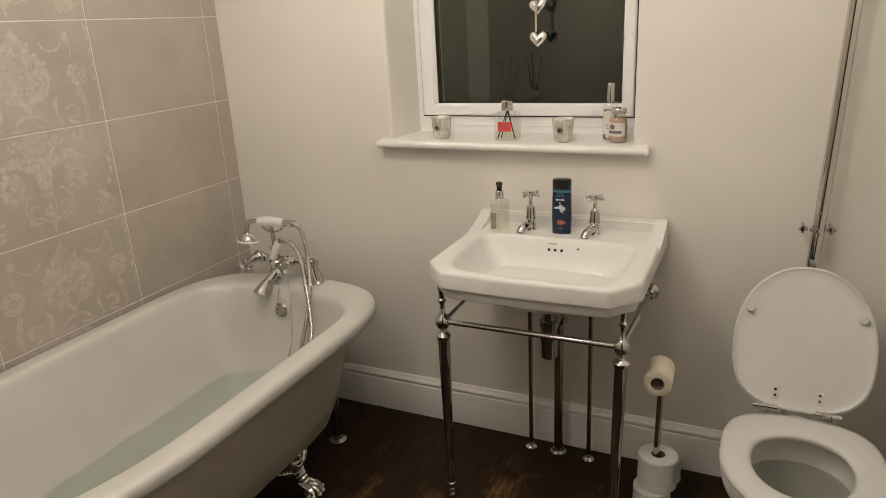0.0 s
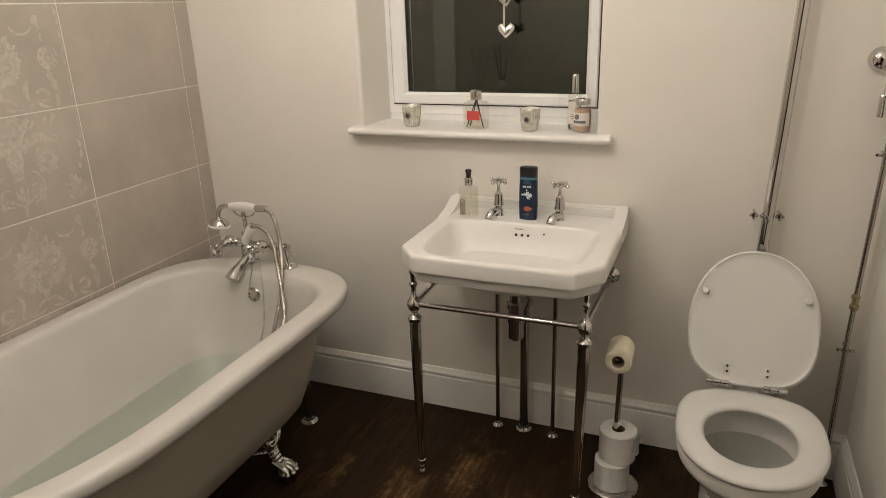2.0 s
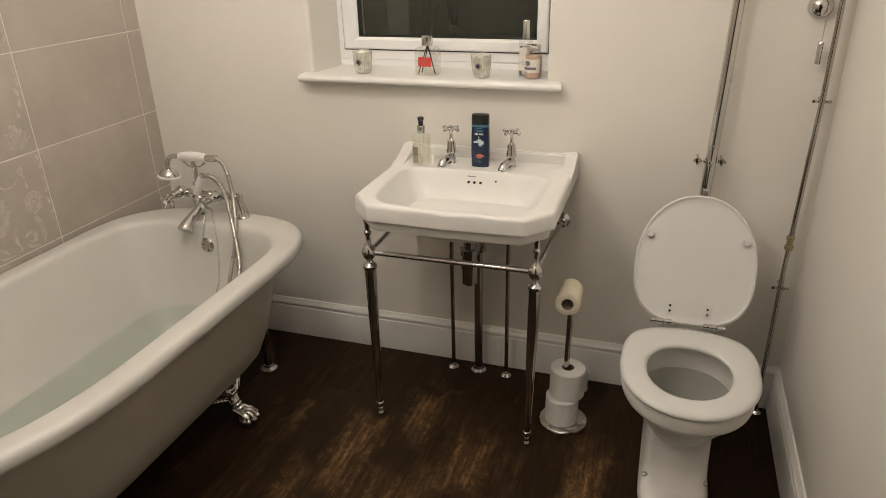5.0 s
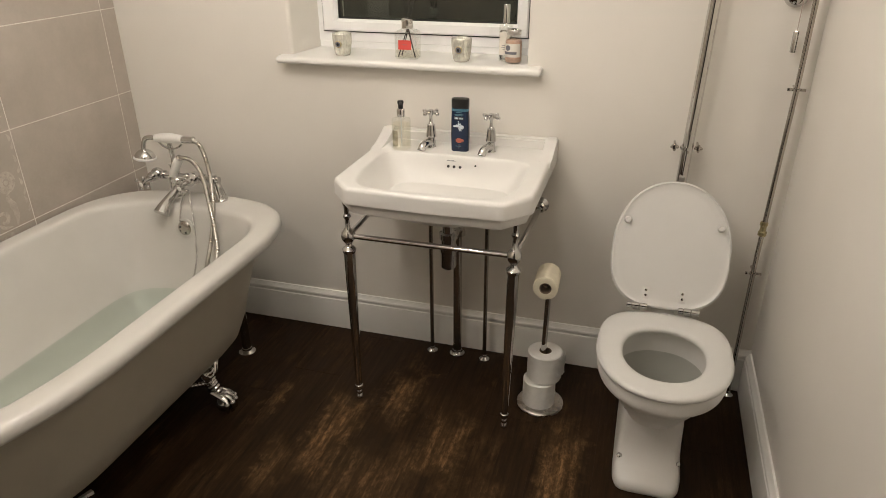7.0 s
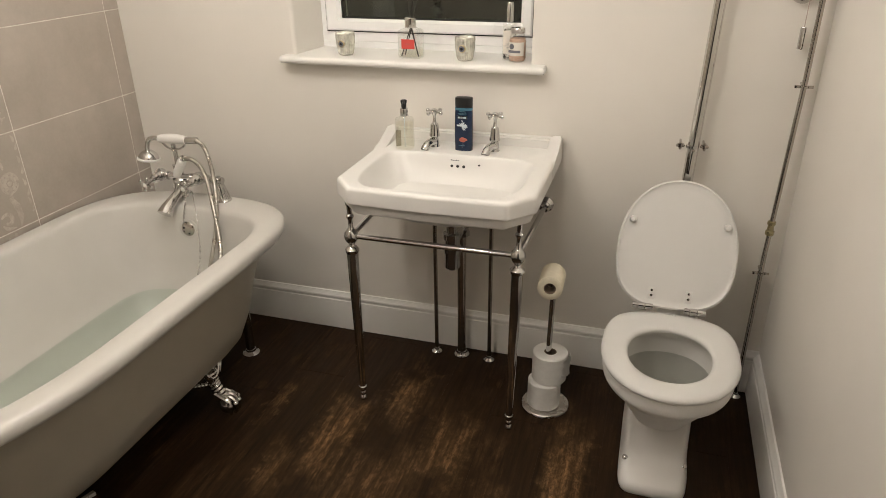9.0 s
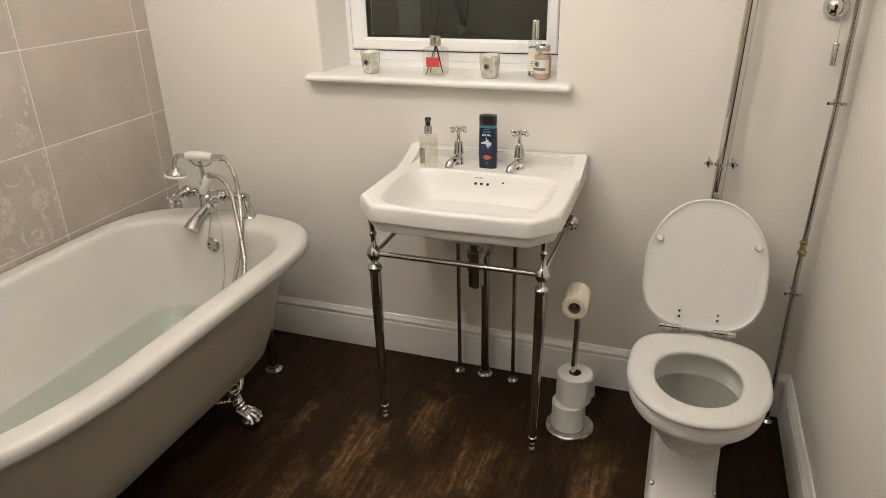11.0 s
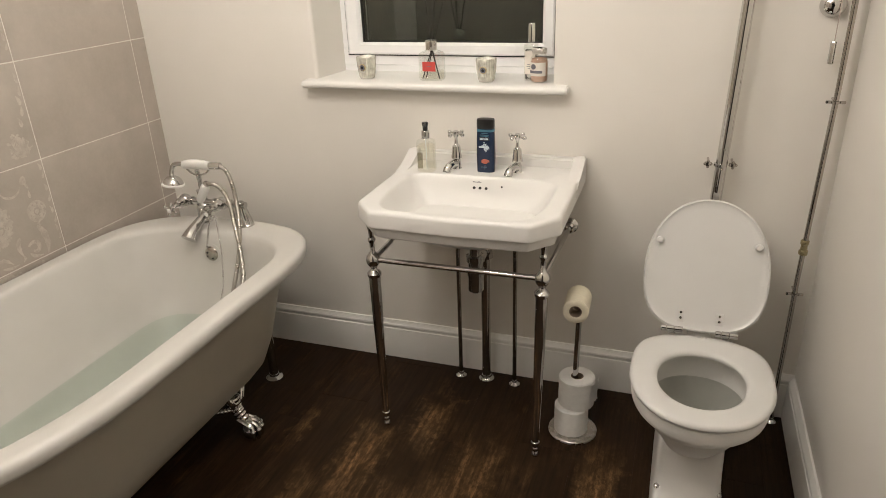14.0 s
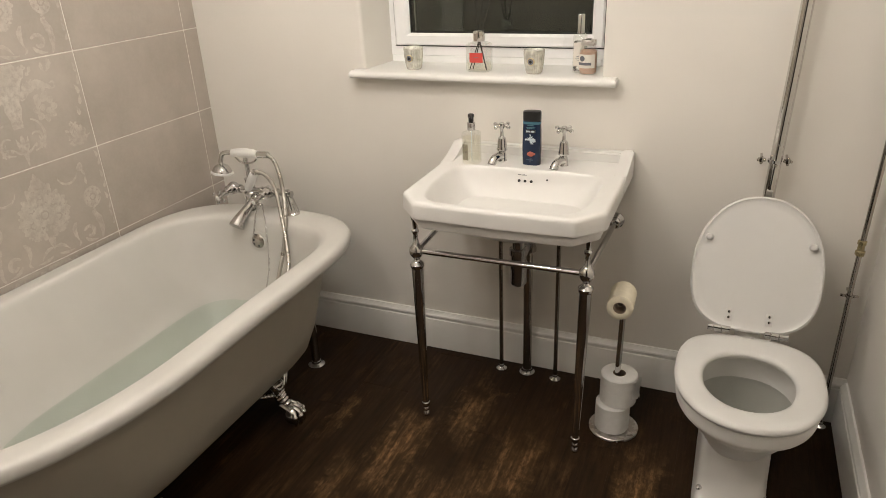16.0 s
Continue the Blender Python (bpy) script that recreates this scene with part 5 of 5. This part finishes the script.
def damask(kind):
    """Printed flowers for one tile, mirrored about its middle."""
    rng = random.Random(11 + kind)
    bm = bmesh.new()
    lift = [0.00035]

    def up():
        lift[0] += 0.0000008
        return lift[0]

    def put(x, y, ln, wd, ang):
        """The same petal on both sides."""
        for s in (1, -1):
            petal(bm, s * x, y, ln, wd, ang if s > 0 else math.pi - ang, up())

    def leaf(p0, p1, p2, w, blunt=0.15):
        """The same leaf on both sides."""
        for s in (1, -1):
            blade(bm, (s * p0[0], p0[1]), (s * p1[0], p1[1]), (s * p2[0], p2[1]), w, up(), blunt)

    def curl(x, y, r, a0, a1, w, tighten):
        """A plain curl on both sides."""
        for s in (1, -1):
            b0, b1 = (a0, a1) if s > 0 else (math.pi - a0, math.pi - a1)
            scroll(bm, s * x, y, r, b0, b1, w, up(), tighten)

    def flower(x, y, r, leaves):
        """A ring of round petals and a centre."""
        for k in range(leaves):
            a = 2 * math.pi * k / leaves + 0.3
            put(x + r * math.cos(a), y + r * math.sin(a), r * 0.46, r * 0.34, a + rng.uniform(-0.3, 0.3))
        put(x, y, r * 0.4, r * 0.36, 0.4)

    def dust(x, y, rx, ry, n, size):
        """Scattered small petals that read as lace."""
        for k in range(n):
            a, d = rng.uniform(0, 6.28), math.sqrt(rng.random())
            put(x + rx * d * math.cos(a), y + ry * d * math.sin(a), size * rng.uniform(0.6, 1.2), size * rng.uniform(0.3, 0.6), rng.uniform(0, 6.28))

    if kind == 0:
        # the bouquet: roses packed into a drop with a lobed edge
        for k in range(62):
            t = rng.random()
            half = 0.080 * math.sin(math.pi * (0.06 + 0.94 * t) ** 0.72) ** 0.85
            put(half * math.sqrt(rng.random()), 0.082 + 0.185 * t, rng.uniform(0.006, 0.010), rng.uniform(0.004, 0.007), rng.uniform(0, 6.28))
        for x, y, r in ((0.0, 0.155, 0.026), (0.045, 0.135, 0.022), (0.040, 0.185, 0.020), (0.0, 0.215, 0.018), (0.068, 0.165, 0.015), (0.030, 0.102, 0.014), (0.058, 0.110, 0.012)):
            flower(x, y, r, 8)
        for y, x in ((0.262, 0.010), (0.238, 0.036), (0.212, 0.056), (0.188, 0.074), (0.150, 0.082), (0.120, 0.072), (0.096, 0.050)):
            put(x, y, 0.012, 0.009, math.atan2(y - 0.16, x))
        leaf((0.0, 0.255), (0.002, 0.270), (0.0, 0.290), 0.008)
        leaf((0.0, 0.085), (0.004, 0.070), (0.0, 0.040), 0.010)
        leaf((0.004, 0.045), (0.030, 0.050), (0.052, 0.018), 0.006)
        leaf((0.010, 0.020), (0.040, 0.005), (0.070, 0.012), 0.005)
        # leaves and curls beside it
        leaf((0.098, 0.092), (0.074, 0.070), (0.094, 0.028), 0.0085)
        leaf((0.094, 0.030), (0.100, 0.018), (0.086, 0.012), 0.004)
        curl(0.140, 0.040, 0.024, 2.6, -2.6, 0.0075, 0.62)
        leaf((0.118, 0.030), (0.128, 0.008), (0.165, 0.008), 0.006)
        leaf((0.168, 0.106), (0.204, 0.066), (0.182, 0.000), 0.0115, 0.25)
        put(0.178, 0.104, 0.008, 0.005, 0.5)
        flower(0.184, 0.152, 0.022, 9)
        curl(0.184, 0.152, 0.033, 0.0, 6.0, 0.0045, 0.05)
        dust(0.184, 0.118, 0.014, 0.008, 7, 0.005)
        leaf((0.174, 0.200), (0.171, 0.212), (0.175, 0.226), 0.005)
        put(0.164, 0.262, 0.015, 0.012, 1.2)
        leaf((0.168, 0.252), (0.172, 0.240), (0.176, 0.232), 0.005)
        curl(0.110, 0.262, 0.042, -0.4, -2.8, 0.004, 0.1)
        for y, a in ((0.035, 0.4), (0.062, 1.9), (0.092, 0.8), (0.128, 2.1), (0.168, 0.9), (0.205, 1.8), (0.248, 0.7), (0.275, 2.2)):
            leaf((0.236, y), (0.244, y + 0.006), (0.238 + 0.010 * math.cos(a), y + 0.024), 0.0055)
    else:
        # the broad calyx at the top and its spear below
        leaf((0.0, 0.305), (0.006, 0.20), (0.004, 0.120), 0.024, 0.45)
        leaf((0.024, 0.305), (0.030, 0.24), (0.004, 0.170), 0.022, 0.4)
        leaf((0.060, 0.290), (0.052, 0.262), (0.018, 0.235), 0.012)
        dust(0.050, 0.275, 0.040, 0.022, 16, 0.009)
        leaf((0.0, 0.100), (0.003, 0.060), (0.0, 0.006), 0.0085)
        leaf((0.004, 0.045), (0.014, 0.070), (0.020, 0.094), 0.006)
        leaf((0.0, 0.046), (0.024, 0.046), (0.036, 0.066), 0.004)
        # horn leaf with a combed back and a hooked tip
        leaf((0.034, 0.196), (0.078, 0.262), (0.140, 0.214), 0.0145, 0.3)
        for k in range(6):
            put(0.050 + 0.013 * k, 0.232 + 0.010 * math.sin(0.6 * k) - 0.0006 * k * k, 0.014, 0.0055, 1.25 - 0.06 * k)
        curl(0.146, 0.224, 0.012, -2.2, 2.4, 0.0035, 0.4)
        # berries
        for k in range(8):
            a = 2 * math.pi * k / 8
            put(0.104 + 0.031 * math.cos(a), 0.160 + 0.031 * math.sin(a), 0.0125, 0.0115, a)
        for x, y in ((0.096, 0.164), (0.114, 0.152), (0.084, 0.196), (0.112, 0.200)):
            put(x, y, 0.011, 0.0095, 0.8)
        # arms under the calyx
        curl(0.030, 0.090, 0.052, 1.3, -1.5, 0.0045, 0.15)
        curl(0.052, 0.080, 0.022, 2.4, -1.8, 0.004, 0.5)
        dust(0.060, 0.060, 0.020, 0.020, 9, 0.008)
        leaf((0.150, 0.300), (0.160, 0.282), (0.138, 0.264), 0.009)
        leaf((0.128, 0.292), (0.122, 0.280), (0.134, 0.262), 0.006)
        # lace towards the sides
        dust(0.186, 0.056, 0.034, 0.040, 44, 0.009)
        for k in range(7):
            a = 0.5 + 0.32 * k
            leaf((0.190, 0.020), (0.190 + 0.028 * math.cos(a), 0.026 + 0.030 * math.sin(a)), (0.190 + 0.052 * math.cos(a), 0.016 + 0.066 * math.sin(a)), 0.0055)
        for y, x, a in ((0.112, 0.214, 1.9), (0.145, 0.226, 0.9), (0.178, 0.230, 2.2), (0.205, 0.238, 1.2), (0.245, 0.240, 1.9)):
            leaf((x, y), (x + 0.006, y + 0.010), (x + 0.012 * math.cos(a), y + 0.030), 0.007)
    bm.normal_update()
    for f in bm.faces:
        if f.normal.x < 0:
            f.normal_flip()
    lim = TW / 2 - 0.006
    for v in bm.verts:
        v.co.y, v.co.z = max(-lim, min(lim, v.co.y)), max(0.004, min(TH - 0.006, v.co.z))
    me = bpy.data.meshes.new("damask_print")
    bm.to_mesh(me)
    bm.free()
    me.materials.append(MOTIF)
    return me


full, narrow = tile_mesh(TW - G, TH - G), tile_mesh(-Y0 - G, TH - G)
prints = (damask(0), damask(1))
for row in range(8):
    z = Z0 + row * TH
    tall = min(TH, HIGH - z)
    for col in range(-1, 6):
        top = Y0 - col * TW if col >= 0 else 0.0
        low = top - TW if col >= 0 else Y0
        me = full if col >= 0 else narrow
        if low < ROOM_Y:
            continue
        if tall < TH:
            me = tile_mesh(top - low - G, tall - G)
        tile = new("wall_tile", me)
        tile.location = (0, low + G / 2, z + G / 2)
        tile.parent = wall_west
        if col == 1 and tall == TH:
            flower = new("damask_print", prints[row % 2])
            flower.location = (0, TW / 2 - G / 2, 0)
            flower.parent = tile
            flower["label"] = "pale damask flower print"
